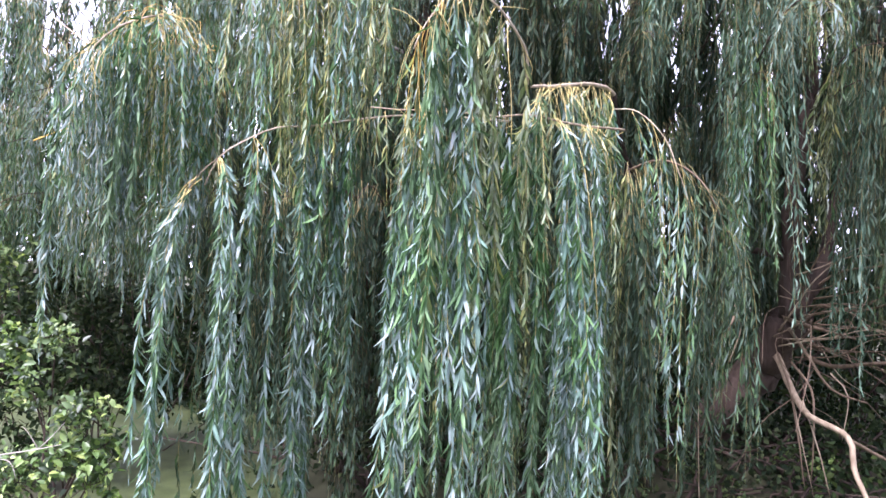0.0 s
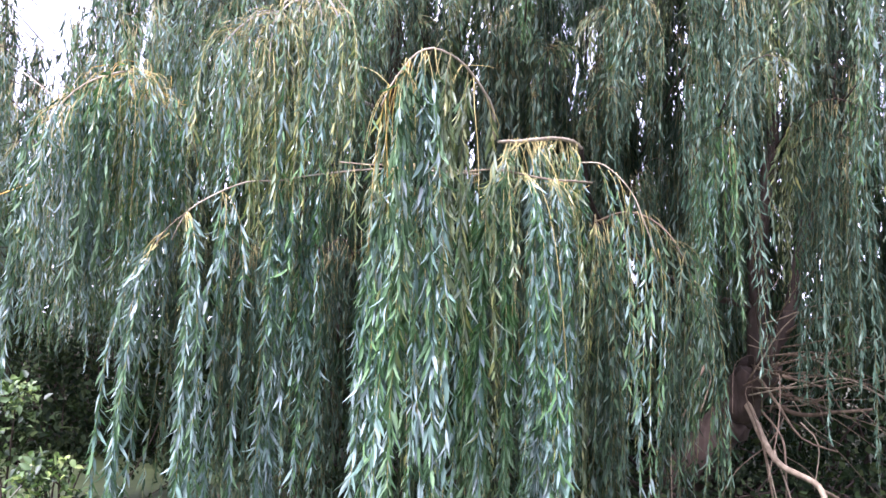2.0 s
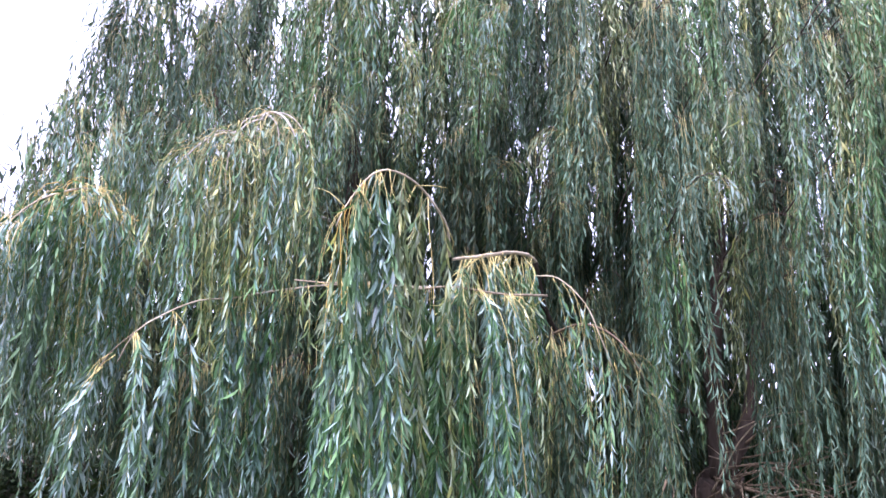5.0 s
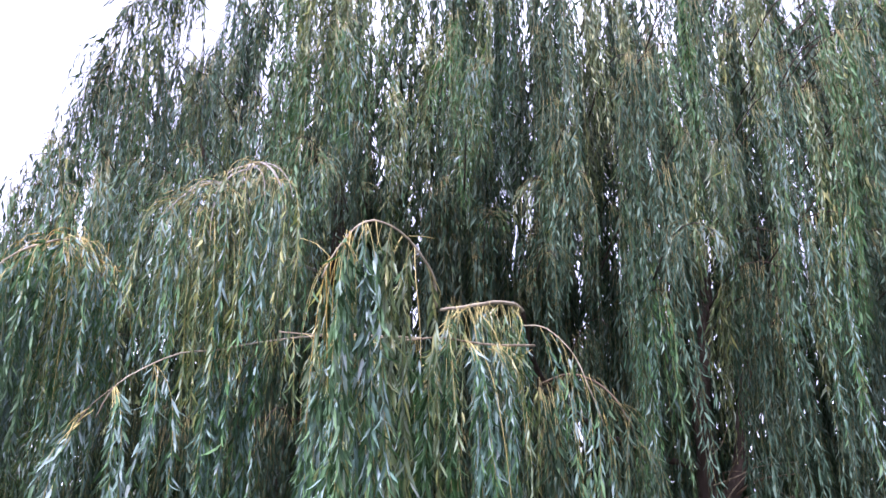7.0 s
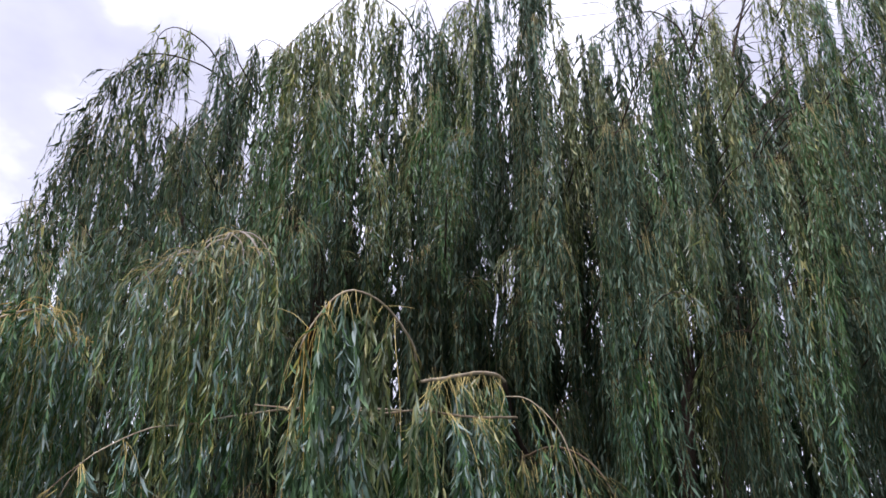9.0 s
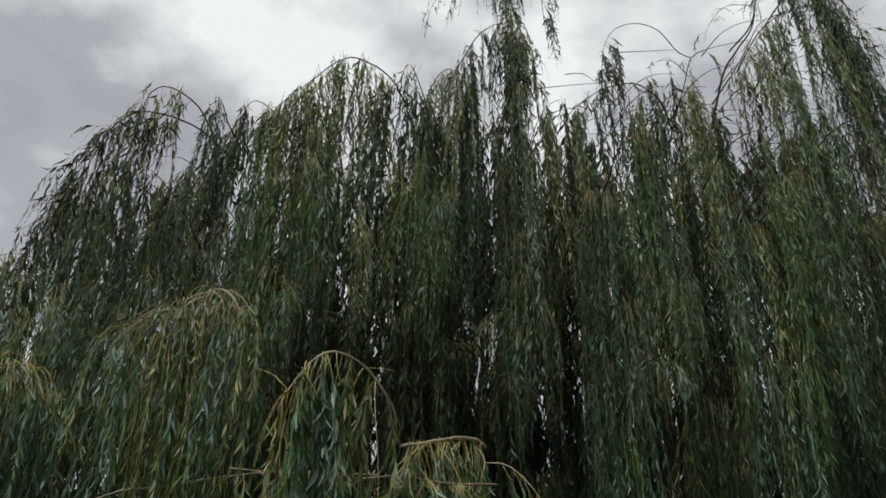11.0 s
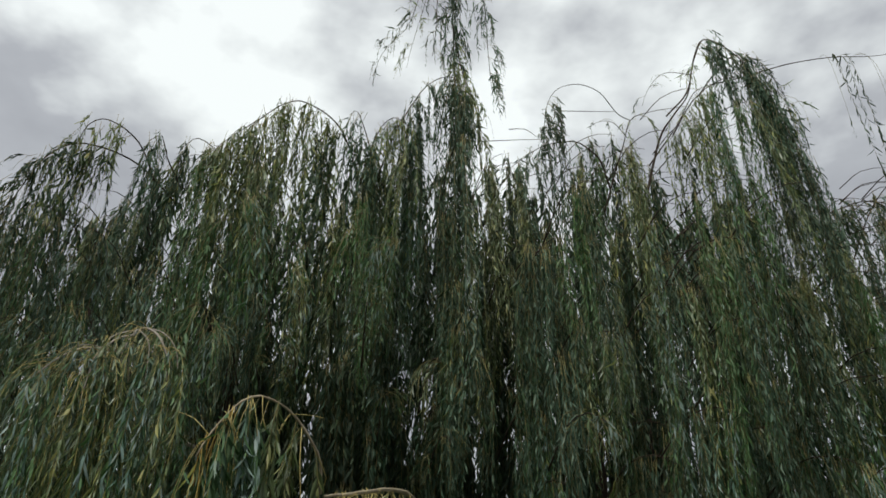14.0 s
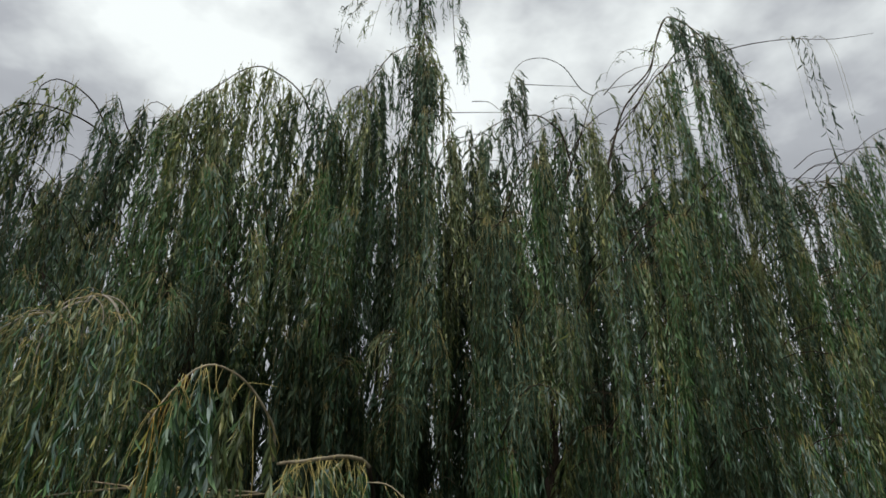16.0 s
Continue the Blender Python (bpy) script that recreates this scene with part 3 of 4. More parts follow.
arch_twig([(-0.18, 3.20, 2.92), (-0.10, 3.20, 2.92), (-0.04, 3.20, 2.91)], .0016)
arch_twig([(-0.46, 2.95, 2.74), (-0.53, 2.98, 2.81), (-0.60, 3.00, 2.84)], .0019)
arch_twig([(-0.45, 3.10, 2.70), (-0.40, 3.10, 2.70), (-0.35, 3.15, 2.71)], .0031)
arch_twig([(-0.41, 2.97, 2.83), (-0.45, 2.97, 2.70), (-0.47, 2.97, 2.55), (-0.48, 2.97, 2.41)], .0022)
arch_twig([(-0.46, 2.96, 2.43), (-0.43, 2.96, 2.34), (-0.41, 2.96, 2.22)], .0028)
arch_twig([(-0.29, 3.05, 2.94), (-0.28, 3.05, 2.86), (-0.26, 3.05, 2.80)], .0019)
arch_twig([(-0.13, 3.25, 2.89), (-0.12, 3.20, 2.72), (-0.10, 3.20, 2.54), (-0.09, 3.20, 2.34)], .0022)
arch_twig([(-0.08, 3.30, 2.83), (-0.05, 3.36, 2.78), (-0.01, 3.40, 2.71), (-0.03, 3.45, 2.66)], .0028)


def cluster_twig(pts):
    stem_part("twig", tree_left, pts, .005, .002, stem_gold if pts[0][2] < 3 else bark_branch, 5, step=.05)


cluster_twig([(-2.66, 4.30, 3.02), (-2.66, 4.20, 2.87), (-2.68, 4.15, 2.68)])
cluster_twig([(-2.63, 4.30, 3.03), (-2.60, 4.20, 2.85), (-2.59, 4.15, 2.67)])
cluster_twig([(-2.71, 4.35, 3.05), (-2.56, 4.25, 3.09), (-2.47, 4.20, 2.94)])
cluster_twig([(-3.09, 4.50, 3.31), (-2.84, 4.40, 3.15), (-2.63, 4.30, 3.02)])
cluster_twig([(-2.82, 4.00, 2.42), (-2.69, 4.00, 2.47), (-2.60, 4.05, 2.52)])
cluster_twig([(-2.29, 4.40, 3.17), (-2.24, 4.35, 3.05), (-2.22, 4.30, 2.90)])
cluster_twig([(-2.49, 4.50, 3.26), (-2.29, 4.40, 3.19), (-2.12, 4.30, 3.06)])

# ---- the crown's outline: arching leaders against the sky ----
LEADERS = []


def leader(tree, pts, bundles, lengths, span=(.3, 1), per=(2, 5), spread=.045, thick=.0085, leaf=None):
    """One arching bough of the outline with its hanging shoots."""
    k = len(LEADERS)
    line = stem_part("bough", tree, pts, thick, thick * .26, bark_trunk, 5)
    LEADERS.append(line)
    leaf = leaf or (leaf_shade_green, leaf_olive, leaf_blue)[k % 3]
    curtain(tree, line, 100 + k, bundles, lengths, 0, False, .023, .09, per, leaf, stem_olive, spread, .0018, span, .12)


leader(tree_left, [(-1.51, 5.60, 5.51), (-1.78, 5.20, 5.61), (-2.08, 4.90, 5.53), (-2.20, 4.70, 5.27), (-2.25, 4.60, 4.95), (-2.26, 4.50, 4.62), (-2.30, 4.40, 4.22)], 28, (.4, 1.1))
leader(tree_left, [(-1.64, 5.40, 5.54), (-1.80, 5.20, 5.82), (-1.99, 5.00, 5.86), (-2.09, 4.90, 5.73), (-2.10, 4.80, 5.42)], 6, (.5, 1.3))
leader(tree_left, [(-1.42, 5.40, 5.50), (-1.55, 5.20, 5.69), (-1.60, 5.10, 5.83), (-1.66, 5.00, 5.69)], 5, (.5, 1.1))
leader(tree_left, [(-0.96, 5.50, 5.48), (-1.13, 5.20, 5.75), (-1.31, 5.10, 5.84), (-1.39, 5.00, 5.65)], 8, (.6, 1.3))
leader(tree_left, [(0.04, 5.60, 5.87), (-0.17, 5.20, 6.17), (-0.47, 5.00, 6.25), (-0.65, 4.90, 6.12), (-0.80, 4.80, 5.85), (-0.94, 4.70, 5.60), (-1.03, 4.60, 5.39)], 30, (.6, 1.7))
leader(tree_left, [(0.22, 5.50, 5.75), (0.09, 5.20, 6.01), (-0.03, 5.10, 6.29), (-0.09, 5.00, 6.17)], 6, (.5, 1.2))
leader(tree_left, [(0.35, 5.60, 5.65), (0.05, 5.30, 6.02), (-0.18, 5.10, 6.03), (-0.35, 5.00, 5.84)], 9, (.6, 1.4))
leader(tree_right, [(-0.00, 5.60, 5.74), (0.14, 5.30, 6.19), (0.28, 5.20, 6.35), (0.45, 5.10, 6.17)], 9, (.6, 1.4))
leader(tree_right, [(0.18, 5.50, 5.88), (0.34, 5.41, 6.41), (0.53, 5.32, 6.79), (0.64, 5.22, 6.86), (0.76, 5.13, 6.85), (0.86, 5.04, 6.70), (0.89, 4.95, 6.32)], 20, (.6, 1.7))
leader(tree_right, [(0.90, 5.40, 9.66), (0.70, 5.33, 8.93), (0.52, 5.27, 8.18), (0.38, 5.20, 7.55), (0.25, 5.13, 7.25), (0.13, 5.07, 6.95), (0.07, 5.00, 6.53)], 14, (.2, .5), (.35, 1), (2, 3), .03, .005)
leader(tree_right, [(0.90, 5.40, 9.66), (0.66, 5.30, 8.60), (0.52, 5.20, 7.77), (0.42, 5.10, 7.18), (0.37, 5.00, 6.78)], 9, (.2, .45), (.35, 1), (2, 3), .03, .005)
leader(tree_right, [(0.93, 5.50, 5.28), (0.89, 5.40, 6.32), (0.85, 5.30, 7.30), (0.80, 5.20, 8.41), (0.75, 5.10, 9.71)], 44, (.5, 1.0), (.05, .95), (3, 4), .02)
leader(tree_right, [(0.88, 5.20, 5.66), (0.86, 5.17, 6.13), (0.86, 5.13, 6.49), (0.83, 5.10, 6.80)], 12, (.5, 1.2), (.2, 1), (4, 6), .025)
leader(tree_right, [(0.81, 5.20, 7.66), (0.90, 5.15, 6.97), (0.99, 5.10, 6.58), (1.03, 5.05, 6.31), (1.03, 5.00, 5.95)], 12, (.4, 1.0), (.2, 1), (3, 5), .025)
leader(tree_right, [(0.81, 5.20, 9.66), (1.05, 5.15, 8.67), (1.13, 5.10, 7.76), (1.14, 5.05, 7.09), (1.15, 5.00, 6.62)], 14, (.4, .8), (.2, 1), (2, 3), .025)
leader(tree_right, [(0.79, 5.30, 10.02), (0.69, 5.22, 9.07), (0.66, 5.15, 8.07), (0.64, 5.08, 7.34), (0.60, 5.00, 6.96)], 10, (.35, .7), (.2, 1), (2, 3), .03)
leader(tree_right, [(2.62, 5.40, 6.79), (2.48, 5.34, 6.79), (2.38, 5.29, 6.87), (2.27, 5.23, 6.95), (2.12, 5.18, 6.97), (1.96, 5.12, 6.91), (1.80, 5.07, 6.79), (1.68, 5.01, 6.58), (1.61, 4.96, 6.32), (1.58, 4.90, 6.02)], 12, (.4, 1.0), (.68, 1), (2, 4), .03, .005, leaf_shade_green)
leader(tree_right, [(2.32, 5.40, 5.93), (2.23, 5.33, 6.19), (2.12, 5.27, 6.25), (1.95, 5.20, 6.28), (1.68, 5.13, 6.16), (1.48, 5.07, 5.98), (1.28, 5.00, 5.75)], 12, (.4, 1.1), (.3, 1), (1, 3))
leader(tree_right, [(2.32, 5.60, 5.81), (2.43, 5.55, 6.18), (2.55, 5.50, 6.54), (2.62, 5.40, 6.79), (2.79, 5.35, 6.87), (2.98, 5.25, 6.86), (3.11, 5.20, 6.86)], 12, (.2, .6), (.1, .9), (1, 3), .045, .008, leaf_olive)
leader(tree_right, [(2.72, 5.50, 5.99), (2.90, 5.42, 6.60), (3.05, 5.33, 6.86), (3.19, 5.25, 7.06), (3.25, 5.17, 7.36), (3.31, 5.08, 7.56), (3.32, 5.00, 7.58)], 5, (.3, .7), (.8, 1), (2, 3), .045, .014, leaf_olive)
leader(tree_right, [(3.19, 5.10, 7.19), (2.94, 5.07, 7.16), (2.79, 5.05, 7.05), (2.65, 5.03, 6.83), (2.57, 5.00, 6.62)], 5, (.15, .35), (.2, 1), (1, 2), .03, .004)
leader(tree_right, [(2.58, 5.45, 6.61), (2.41, 5.33, 6.67), (2.22, 5.22, 6.57), (2.06, 5.10, 6.38)], 4, (.2, .5), (.3, 1), (1, 2), .03, .004)
leader(tree_right, [(3.45, 5.00, 7.39), (3.62, 4.94, 7.29), (3.74, 4.88, 7.17), (3.85, 4.82, 6.96), (3.86, 4.76, 6.66), (3.80, 4.70, 6.33)], 5, (.3, .6), (.6, 1), (1, 2), .03, .004)
leader(tree_right, [(2.95, 5.30, 6.80), (3.16, 5.20, 7.05), (3.26, 5.10, 7.45), (3.34, 5.00, 7.60), (3.50, 4.90, 7.39), (3.64, 4.80, 6.98), (3.70, 4.70, 6.42), (3.72, 4.60, 5.74)], 34, (.8, 1.9))
leader(tree_right, [(3.34, 5.30, 7.12), (3.45, 5.10, 7.26), (3.68, 5.00, 7.44), (3.72, 4.90, 6.98), (3.67, 4.80, 6.39)], 16, (.8, 1.8))
leader(tree_right, [(2.84, 5.60, 6.41), (3.10, 5.40, 6.79), (3.23, 5.20, 7.05), (3.30, 5.00, 6.99)], 10, (.6, 1.3))

leader(tree_right, [(4.93, 6.00, 5.50), (5.24, 5.80, 6.20), (5.53, 5.60, 6.58), (5.93, 5.40, 6.88), (6.19, 5.20, 6.67)], 16, (.7, 1.6))
leader(tree_right, [(5.62, 5.80, 6.36), (5.10, 5.60, 6.22), (4.74, 5.50, 6.05), (4.46, 5.40, 5.84)], 8, (.5, 1.2))
stem_part("branch", tree_right, [(1.76, 5.00, 6.45), (2.04, 5.10, 6.57), (2.45, 5.33, 6.82)], .004, .002, bark_trunk, 5)
stem_part("branch", tree_right, [(1.30, 5.05, 6.22), (1.45, 5.05, 6.24), (1.55, 5.05, 6.16)], .004, .002, bark_trunk, 5)
stem_part("branch", tree_right, [(1.04, 5.05, 6.05), (1.32, 5.05, 6.10), (1.58, 5.05, 6.14)], .004, .002, bark_trunk, 5)
twig_far = stem_part("bough", tree_right, [(3.36, 5.10, 7.08), (3.76, 5.00, 7.18), (4.15, 4.90, 7.29), (4.53, 4.80, 7.33), (4.89, 4.70, 7.30), (5.31, 4.60, 7.36)], .007, .002, bark_trunk, 5)
curtain(tree_right, twig_far, 140, 4, (1.5, 2.2), 0, True, .035, .09, (1, 2), leaf_shade_green, stem_olive, .03, .0018, (.5, .74), .1)

# ---- the body of the crown: tiers of short boughs inside the outline ----
TOP_AZ = (-46, -37, -34.4, -32.4, -30.5, -28.5, -26.5, -25, -22.3, -19, -16, -13, -9, -5, -1, 1, 3, 5, 8.5, 9.6, 11.8, 14, 16.2, 17.3, 18.3, 20.5, 24.5, 28, 29.6, 31.6, 33.5, 35.2, 36.4, 37.8, 39, 41, 44, 50, 60)
TOP_EL = (21, 22, 21.5, 22, 24, 27.5, 31, 32.5, 33.5, 34.5, 36.5, 38, 41, 41.5, 41, 40, 40.5, 42, 42.5, 41.5, 40, 40.5, 40, 40.5, 40, 40.5, 41, 41, 40.5, 43, 44, 42.5, 39.5, 36.5, 34, 33, 33, 33, 28)


def crown_body():
    rng = np.random.default_rng(5)
    for layer, (yy, lo_el, size, fine) in enumerate(((4.6, -3, .08, False), (5.05, -9, .08, False), (5.55, -13, .084, False), (6.1, -14, .12, False), (6.8, -14, .13, False), (7.8, -13, .19, False), (9.0, -11, .23, False))):
        for z in np.arange(2.3, 8.0, .62):
            for x in np.arange(-6.8, 9.2, .62) + .23 * (layer % 3):
                px, py, pz = x + rng.normal(0, .21), yy + rng.normal(0, .22), z + rng.normal(0, .2)
                az = math.degrees(math.atan2(px, py))
                flat = math.hypot(px, py)
                top = 1.85 + flat * math.tan(radians(np.interp(az, TOP_AZ, TOP_EL))) - .25
                if pz > top or az < -39.5 or az > 47:
                    continue
                low = lo_el
                if az < -20:
                    low = max(low, -4)
                if az > 17 and layer < 5:
                    low = 5 + rng.normal(0, 2)
                if 17.2 < az < 22.3 and layer < 4:
                    # the fork of the trunk stands in an open gap
                    low = 11 + rng.normal(0, 2)
                el = math.degrees(math.atan2(pz - 1.85, flat))
                if layer < 3 and -28 < az < 17:
                    # a hollow behind the near limbs: the upper curtain ends over it
                    rim = float(np.interp(az, (-28, -12, -9, 5, 8, 11.5, 13, 17), (7, 9, 19, 19, 12, 8, -9, -11))) + rng.normal(0, 2)
                    if el < rim + 2:
                        continue
                    low = rim
                if az > 11.5 and layer < 3 and pz < 3.0:
                    continue
                if az > 22.3 and layer < 3:
                    low = -14 + abs(rng.normal(0, 5))
                zlow = 1.85 + flat * math.tan(radians(low))
                reach = min(pz - zlow, 2.7)
                if reach < .3:
                    continue
                tree = tree_left if px < .4 else tree_right
                hub = np.array([px * .45 + .1, 7.6, pz - .5])
                end = np.array([px, py, pz])
                way = unit(end - hub) * .55
                pts = [end - way - (0, 0, .12), end - way * .5 + (0, 0, .04), end, end + way * .35 - (0, 0, .14)]
                yield tree, layer, pts, reach, min(size, .14) if az < -26 else size
    # inner boughs behind the near limbs
    for x in np.arange(-.6, 1.1, .24):
        for z in (2.9, 3.5, 4.1, 4.7):
            end = np.array([x + rng.normal(0, .1), 6.9 + rng.normal(0, .5), z + rng.normal(0, .15)])
            pts = [end + (.05, .5, -.05), end + (.02, .25, .05), end, end + (0, -.15, -.1)]
            yield (tree_left if x < .2 else tree_right), 4, pts, 1.3, .13
    for x in np.arange(2.0, 4.4, .3):
        for z in (2.4, 3.0, 3.6):
            end = np.array([x + rng.normal(0, .1), 7.4 + rng.normal(0, .4), z + rng.normal(0, .15)])
            pts = [end + (.05, .5, -.05), end + (.02, .25, .05), end, end + (0, -.15, -.1)]
            yield tree_right, 4, pts, 1.2, .12
    # low boughs in the shade of the near curtain, coloured with the shade-darkened green
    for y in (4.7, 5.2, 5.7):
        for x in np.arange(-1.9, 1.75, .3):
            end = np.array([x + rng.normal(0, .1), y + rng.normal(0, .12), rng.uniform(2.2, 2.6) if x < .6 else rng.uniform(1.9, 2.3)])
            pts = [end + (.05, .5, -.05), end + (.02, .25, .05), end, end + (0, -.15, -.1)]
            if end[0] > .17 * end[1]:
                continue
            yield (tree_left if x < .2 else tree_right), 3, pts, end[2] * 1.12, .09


def build_body():
    groups = {}
    for tree, layer, pts, reach, size in crown_body():
        key = (tree.name, layer, int((pts[2][0] + 20) / 1.6))
        groups.setdefault(key, (tree, layer, []))[2].append((pts, reach, size))
    for key, (tree, layer, items) in sorted(groups.items()):
        rng = np.random.default_rng(abs(hash((layer, key[2], len(items)))) % 99991)
        soup = Soup()
        for pts, reach, size in items:
            line = smooth_line(pts, .1)
            soup.add(*tube(line, .006, .002, 4), 2)
            # paler silvery leaves go where the crown should look lit, fewer low right
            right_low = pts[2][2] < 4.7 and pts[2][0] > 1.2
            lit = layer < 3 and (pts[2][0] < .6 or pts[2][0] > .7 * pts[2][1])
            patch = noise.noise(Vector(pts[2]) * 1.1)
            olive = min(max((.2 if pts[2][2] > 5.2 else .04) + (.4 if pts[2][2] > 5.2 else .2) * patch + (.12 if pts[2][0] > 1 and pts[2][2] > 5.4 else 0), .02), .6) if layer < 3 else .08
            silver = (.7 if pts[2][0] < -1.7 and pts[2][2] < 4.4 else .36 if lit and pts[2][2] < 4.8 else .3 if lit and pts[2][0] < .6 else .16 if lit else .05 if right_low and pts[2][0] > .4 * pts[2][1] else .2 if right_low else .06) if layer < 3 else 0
            thin = layer > 2 and (pts[2][0] > .66 * pts[2][1] or (pts[2][2] > 4.2 and rng.random() < .1))
            far_right = layer > 2 and pts[2][0] > .55 * pts[2][1] and pts[2][2] > 3.4
            if rng.random() < (.36 if far_right else .06 if layer > 4 and pts[2][2] > 4.2 else 0):
                continue
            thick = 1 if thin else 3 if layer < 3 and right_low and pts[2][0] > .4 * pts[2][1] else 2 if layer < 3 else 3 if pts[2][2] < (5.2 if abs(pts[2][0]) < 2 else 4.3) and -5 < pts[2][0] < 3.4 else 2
            for b in range(thick):
                c = line[int(len(line) * rng.uniform(.25, .99))]
                r = reach * rng.uniform(.6, 1.0)
                hang = hang_of(rng)
                main = np.array([rng.normal(0, .45), -.4 + rng.normal(0, .35), .2])
                pick = rng.random()
                # from layer 3 inwards most bundles take the shade-darkened green
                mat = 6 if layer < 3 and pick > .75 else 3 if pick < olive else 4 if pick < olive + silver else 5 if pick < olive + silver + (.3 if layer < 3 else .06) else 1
                for s in range(rng.integers(6, 11) if layer < 3 else rng.integers(4, 8)):
                    st = c + rng.normal(0, .028 if layer < 5 else .08, 3)
                    o = unit(main + rng.normal(0, .14, 3))
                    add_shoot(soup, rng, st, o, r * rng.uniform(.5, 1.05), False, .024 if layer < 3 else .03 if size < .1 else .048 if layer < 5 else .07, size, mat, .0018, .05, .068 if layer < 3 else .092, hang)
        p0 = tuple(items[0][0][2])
        part("foliage", soup.mesh("foliage", [stem_olive, leaf_shade_green, bark_trunk, leaf_olive, leaf_near, leaf_blue, leaf_moss], p0), tree, p0, kind="stuff")


build_body()

# ---- ground and pond ----


def ground_height(x, y):
    shore = .22 * (1 / (1 + np.exp(np.clip((y - 1.9 - .3 * np.sin(x * 1.3)) * 5, -50, 50))))
    bank = 10.2 + .15 * np.sin(x * 1.7 + 1) - 4.5 / (1 + np.exp(np.clip(-(x + 2.3) * 5, -50, 50)))
    far = .55 / (1 + np.exp(np.clip(-(y - bank) * 4, -50, 50)))
    side = .4 / (1 + np.exp(np.clip(-(np.abs(x) - 11) * 1.5, -50, 50)))
    mound = .16 * np.exp(-((x - tree_right.location.x) ** 2 + (y - tree_right.location.y - .3) ** 2) / 1.2)
    mound2 = .1 * np.exp(-((x - tree_left.location.x) ** 2 + (y - tree_left.location.y - .3) ** 2) / .9)
    left = .5 * np.exp(-((x + 4.6) ** 2 + (y - 5.0) ** 2) / 2.2)
    return -.25 + shore * 2 + far + side + mound + mound2 + left + .03 * np.sin(x * 3.1) * np.sin(y * 2.7)


def build_ground():
    a = np.concatenate([-np.geomspace(400, 14, 16), np.linspace(-12, 12, 97), np.geomspace(14, 400, 16)])
    b = np.concatenate([-np.geomspace(400, 8, 14), np.linspace(-6, 16, 89), np.geomspace(18, 400, 16)])
    X, Y = np.meshgrid(a, b)
    v = np.stack([X, Y, ground_height(X, Y)], -1).reshape(-1, 3)
    n = len(a)
    i = (np.arange(len(b) - 1)[:, None] * n + np.arange(n - 1)[None]).ravel()
    s = Soup()
    s.add(v, np.concatenate([np.stack([i, i + 1, i + n + 1], 1), np.stack([i, i + n + 1, i + n], 1)]))
    tagged(new("ground", s.mesh("ground", [soil])), "damp dark soil and short grass round pond", "ground", "", "structure")
    a = np.linspace(-13, 13, 40)
    b = np.linspace(1.0, 11.5, 30)
    X, Y = np.meshgrid(a, b)
    v = np.stack([X, Y, 0.004 * np.sin(X * 5) * np.sin(Y * 4)], -1).reshape(-1, 3)
    n = len(a)
    i = (np.arange(len(b) - 1)[:, None] * n + np.arange(n - 1)[None]).ravel()
    s = Soup()
    s.add(v, np.concatenate([np.stack([i, i + 1, i + n + 1], 1), np.stack([i, i + n + 1, i + n], 1)]))
    tagged(new("water", s.mesh("water", [duckweed])), "still pond water covered with pale green duckweed", "pond", "", "structure")


build_ground()

# ---- shrubs on the bank and the far hedge ----


def broad_leaves(rng, centres, size):
    n = len(centres)
    d = unit(rng.normal(0, 1, (n, 3)) + (0, -.3, -.15))
    nrm = unit(rng.normal(0, .5, (n, 3)) + (0, -.3, 1))
    ln = size * np.clip(rng.normal(1, .25, n), .5, 1.6)
    return leaves(centres, d, nrm, ln, ln * .31, rng.normal(.15, .2, n), True)


def shrub(name, place, clumps, seed, count, size, label, category, leaf=None):
    rng = np.random.default_rng(seed)
    root = thing(name, place, label, category)
    for c, r in clumps:
        c = np.array(c)
        mid = (np.array(place) + c) / 2 + rng.normal(0, .15, 3)
        s = Soup()
        s.add(*tube(smooth_line([place, tuple(mid), tuple(c)], .08), .012, .004, 6, rng, .05))
        part("stem", s.mesh("stem", [bark_trunk], place), root, place)
        s = Soup()
        k = int(count * r * r * 11)
        # sprays: short twigs with leaves in whorls
        for q in range(max(8, k // 9)):
            dirn = unit(rng.normal(0, 1, 3) + (0, -.2, .25))
            tip = c + dirn * r * rng.uniform(.45, 1.05)
            base = c + dirn * r * .2 + rng.normal(0, .03, 3)
            line = smooth_line([tuple(base), tuple((base + tip) / 2 + rng.normal(0, .03, 3)), tuple(tip)], .08)
            s.add(*tube(line, .003, .001, 3), 0)
            pts = line[(len(line) * rng.uniform(.3, 1, 9)).astype(int).clip(0, len(line) - 1)] + rng.normal(0, .025, (9, 3))
            v, f = broad_leaves(rng, pts, size)
            s.add(v, f, 1)
        part("foliage", s.mesh("foliage", [bark_trunk, leaf or leaf_shrub], tuple(c)), root, tuple(c), kind="stuff")
    return root


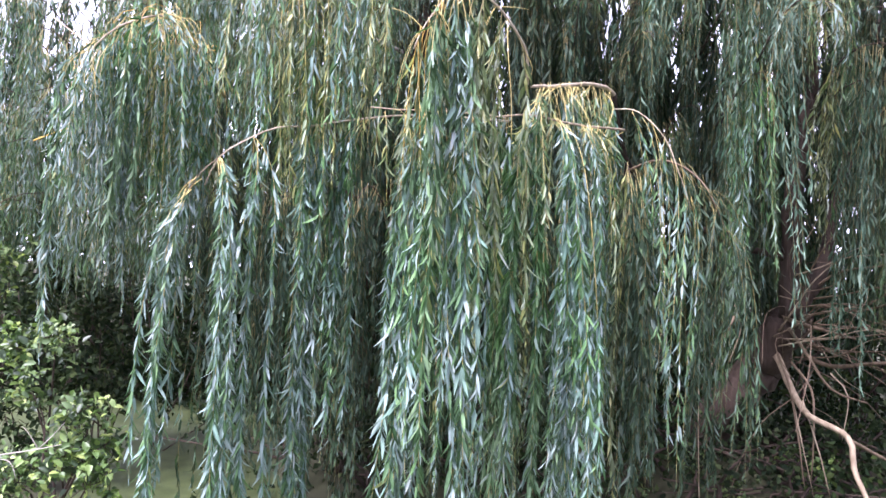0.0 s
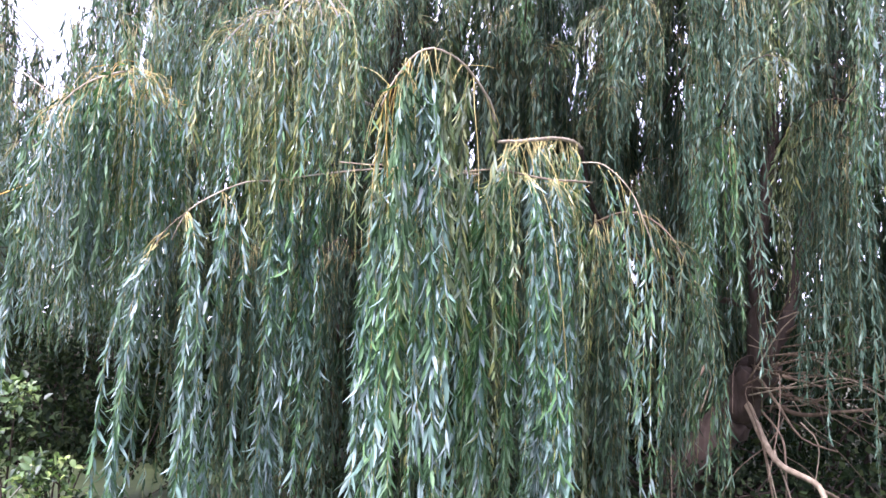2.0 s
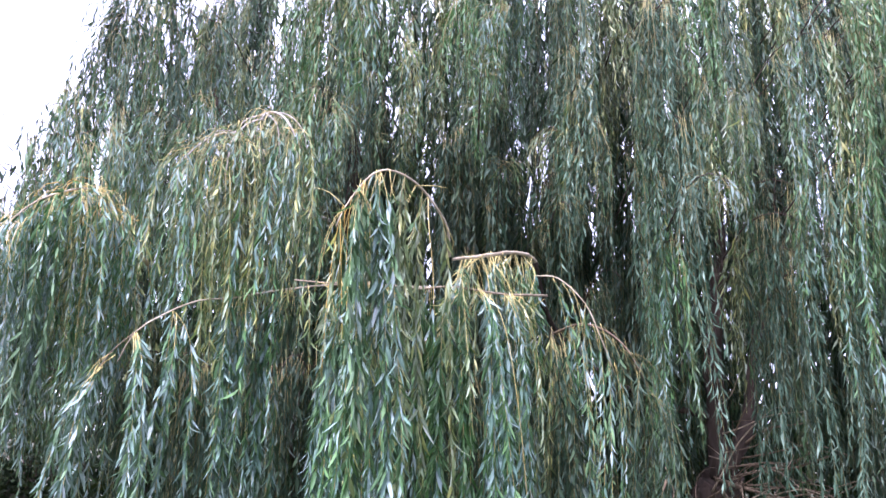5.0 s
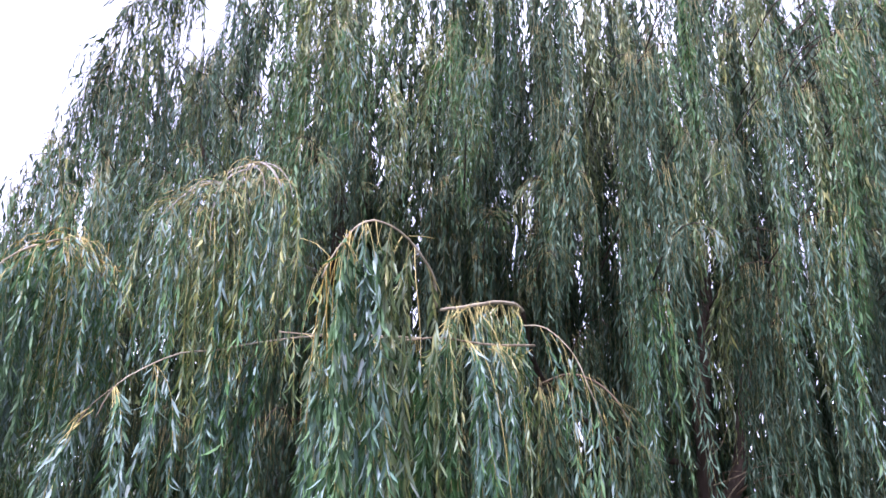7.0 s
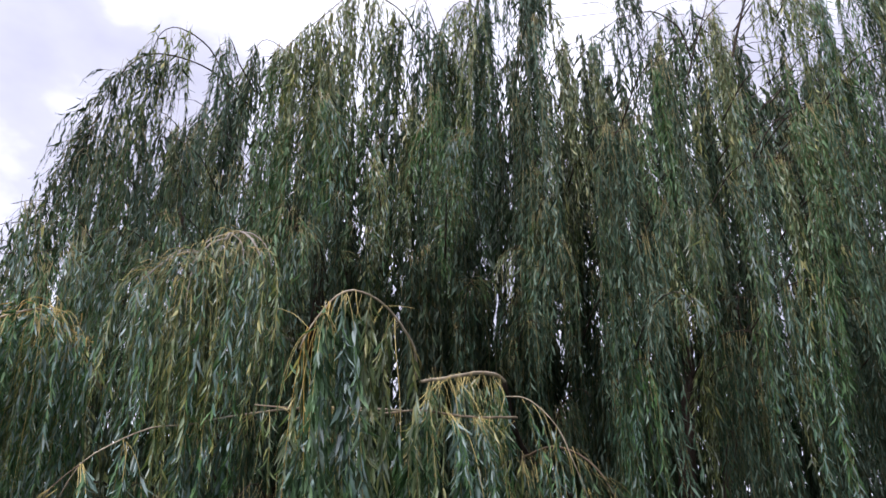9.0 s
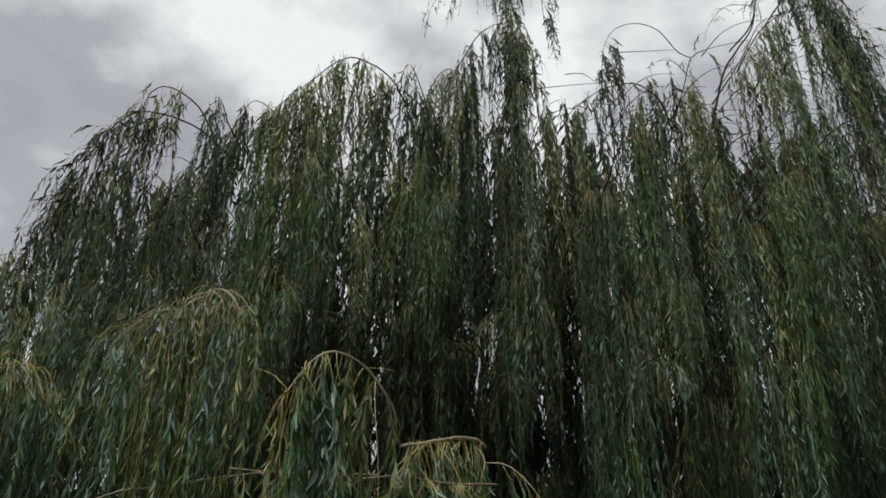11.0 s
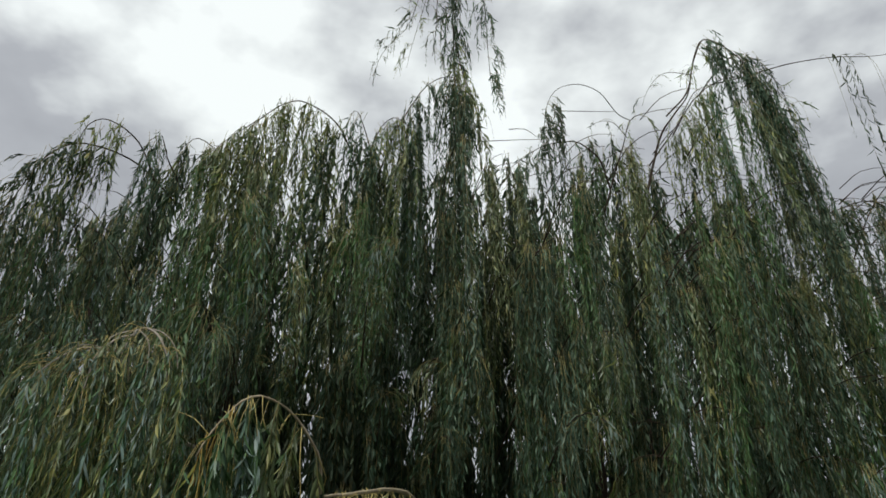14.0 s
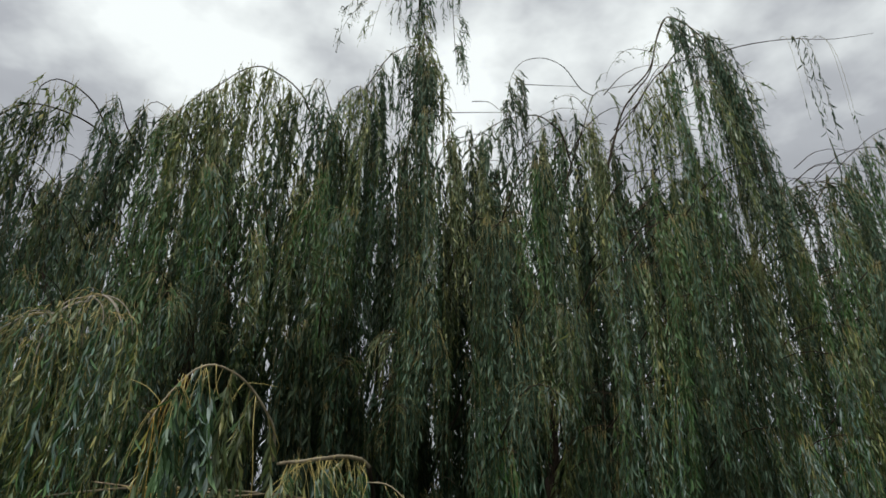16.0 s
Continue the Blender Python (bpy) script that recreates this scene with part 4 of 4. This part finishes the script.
shrub("shrub", (-2.86, 4.30, -0.09), [((-3.24, 4.60, 1.18), .2), ((-2.93, 4.50, 1.24), .17), ((-3.03, 4.40, 0.93), .15), ((-2.45, 4.00, 0.88), .13), ((-2.74, 3.90, 0.53), .2), ((-2.47, 3.90, 0.64), .17), ((-2.28, 3.90, 0.56), .15), ((-2.37, 4.00, 0.92), .12), ((-2.32, 4.10, 0.67), .13)],
      21, 640, .05, "bright green broad-leaved shrub on the pond bank", "shrub")
# leaf mass added to fill the shaded gap beside the pond with dark colour
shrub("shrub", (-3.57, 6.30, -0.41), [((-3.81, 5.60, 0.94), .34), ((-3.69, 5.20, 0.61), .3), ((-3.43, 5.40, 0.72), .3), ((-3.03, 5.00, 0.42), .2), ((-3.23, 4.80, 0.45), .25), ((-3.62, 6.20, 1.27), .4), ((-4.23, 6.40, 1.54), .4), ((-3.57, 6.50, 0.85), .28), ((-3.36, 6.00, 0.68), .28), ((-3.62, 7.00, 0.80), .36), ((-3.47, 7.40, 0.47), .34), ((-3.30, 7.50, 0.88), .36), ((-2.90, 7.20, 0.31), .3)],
      23, 230, .06, "shrub in shade-dark leaves at the water's edge", "shrub", leaf_hedge_shaded)
shrub("shrub", (-3.97, 5.20, -0.51), [((-4.02, 5.30, 1.68), .36), ((-4.27, 5.30, 1.28), .5), ((-4.76, 5.60, 2.06), .5)],
      22, 260, .065, "dense green shrub behind the willow curtain", "shrub")
shrub("shrub", (1.95, 6.20, 0.30), [((2.15, 6.20, 0.42), .17), ((2.25, 5.90, 0.35), .18), ((1.40, 6.10, 0.33), .14), ((1.60, 5.90, 0.22), .15), ((0.94, 5.90, 0.16), .12)],
      24, 420, .05, "low pale green plants on the bank under the fork", "plant")


def thicket(name, label, seed, count, xs, ys, heights, per, leaf_size):
    """A tangle of thin stems and small leaves that nobody could count."""
    rng = np.random.default_rng(seed)
    s = Soup()
    for k in range(count):
        x, y = rng.uniform(*xs), rng.uniform(*ys)
        h, g = rng.uniform(*heights), float(ground_height(np.array(x), np.array(y))) - .03
        s.add(*tube(smooth_line([(x, y, g), (x + rng.normal(0, .15), y, g + h * .5), (x + rng.normal(0, .35), y + rng.normal(0, .2), g + h)], .3), .02, .006, 4), 0)
        c = np.stack([rng.normal(x, .28 + h * .14, per), rng.normal(y, .3, per), g + rng.uniform(.02, h + .2, per)], 1)
        ln = rng.uniform(.6, 1.3, per) * leaf_size
        v, f = leaves(c, unit(rng.normal(0, 1, (per, 3))), unit(rng.normal(0, 1, (per, 3))), ln, ln * .33, rng.normal(.1, .1, per), False)
        s.add(v, f, 1)
    tagged(new(name, s.mesh(name, [bark_trunk, leaf_hedge_shaded])), label, name, "", "stuff")


# all four thickets use leaves darkened to look shaded
thicket("hedge", "tangled hedge in shade-dark leaves behind the willows", 8, 220, (-18, 20), (12, 16), (1.7, 2.8), 44, .28)
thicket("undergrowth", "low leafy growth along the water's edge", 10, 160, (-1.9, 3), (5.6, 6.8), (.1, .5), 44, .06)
thicket("undergrowth", "low undergrowth in shade-dark leaves on the bank below willows", 9, 130, (-2.1, 8), (6.45, 9.5), (.25, 1.2), 60, .085)
# added to close the dark gap at the far bank
thicket("undergrowth", "leafy growth in shade-dark colour on the far bank of the pond", 12, 110, (-9, -2.6), (9.2, 10.4), (.9, 2.3), 90, .12)

# ---- dead twig and fallen branch ----
dead = thing("dead_branch", (-2.81, 3.70, 0.68), "bare grey dead branch reaching out of the shrub", "branch")
for pts, r in (([(-2.81, 3.70, 0.68), (-2.65, 3.65, 0.73), (-2.44, 3.60, 0.78), (-2.26, 3.55, 0.83)], .005), ([(-2.41, 3.60, 0.79), (-2.35, 3.60, 0.85), (-2.28, 3.60, 0.93)], .003), ([(-2.41, 3.60, 0.78), (-2.46, 3.60, 0.85), (-2.50, 3.60, 0.89)], .003), ([(-2.69, 3.65, 0.71), (-2.56, 3.60, 0.71), (-2.52, 3.60, 0.62)], .003)):
    s = Soup()
    s.add(*tube(smooth_line(pts, .03), r, r * .4, 6))
    part("twig", s.mesh("twig", [bark_dead], pts[0]), dead, pts[0])
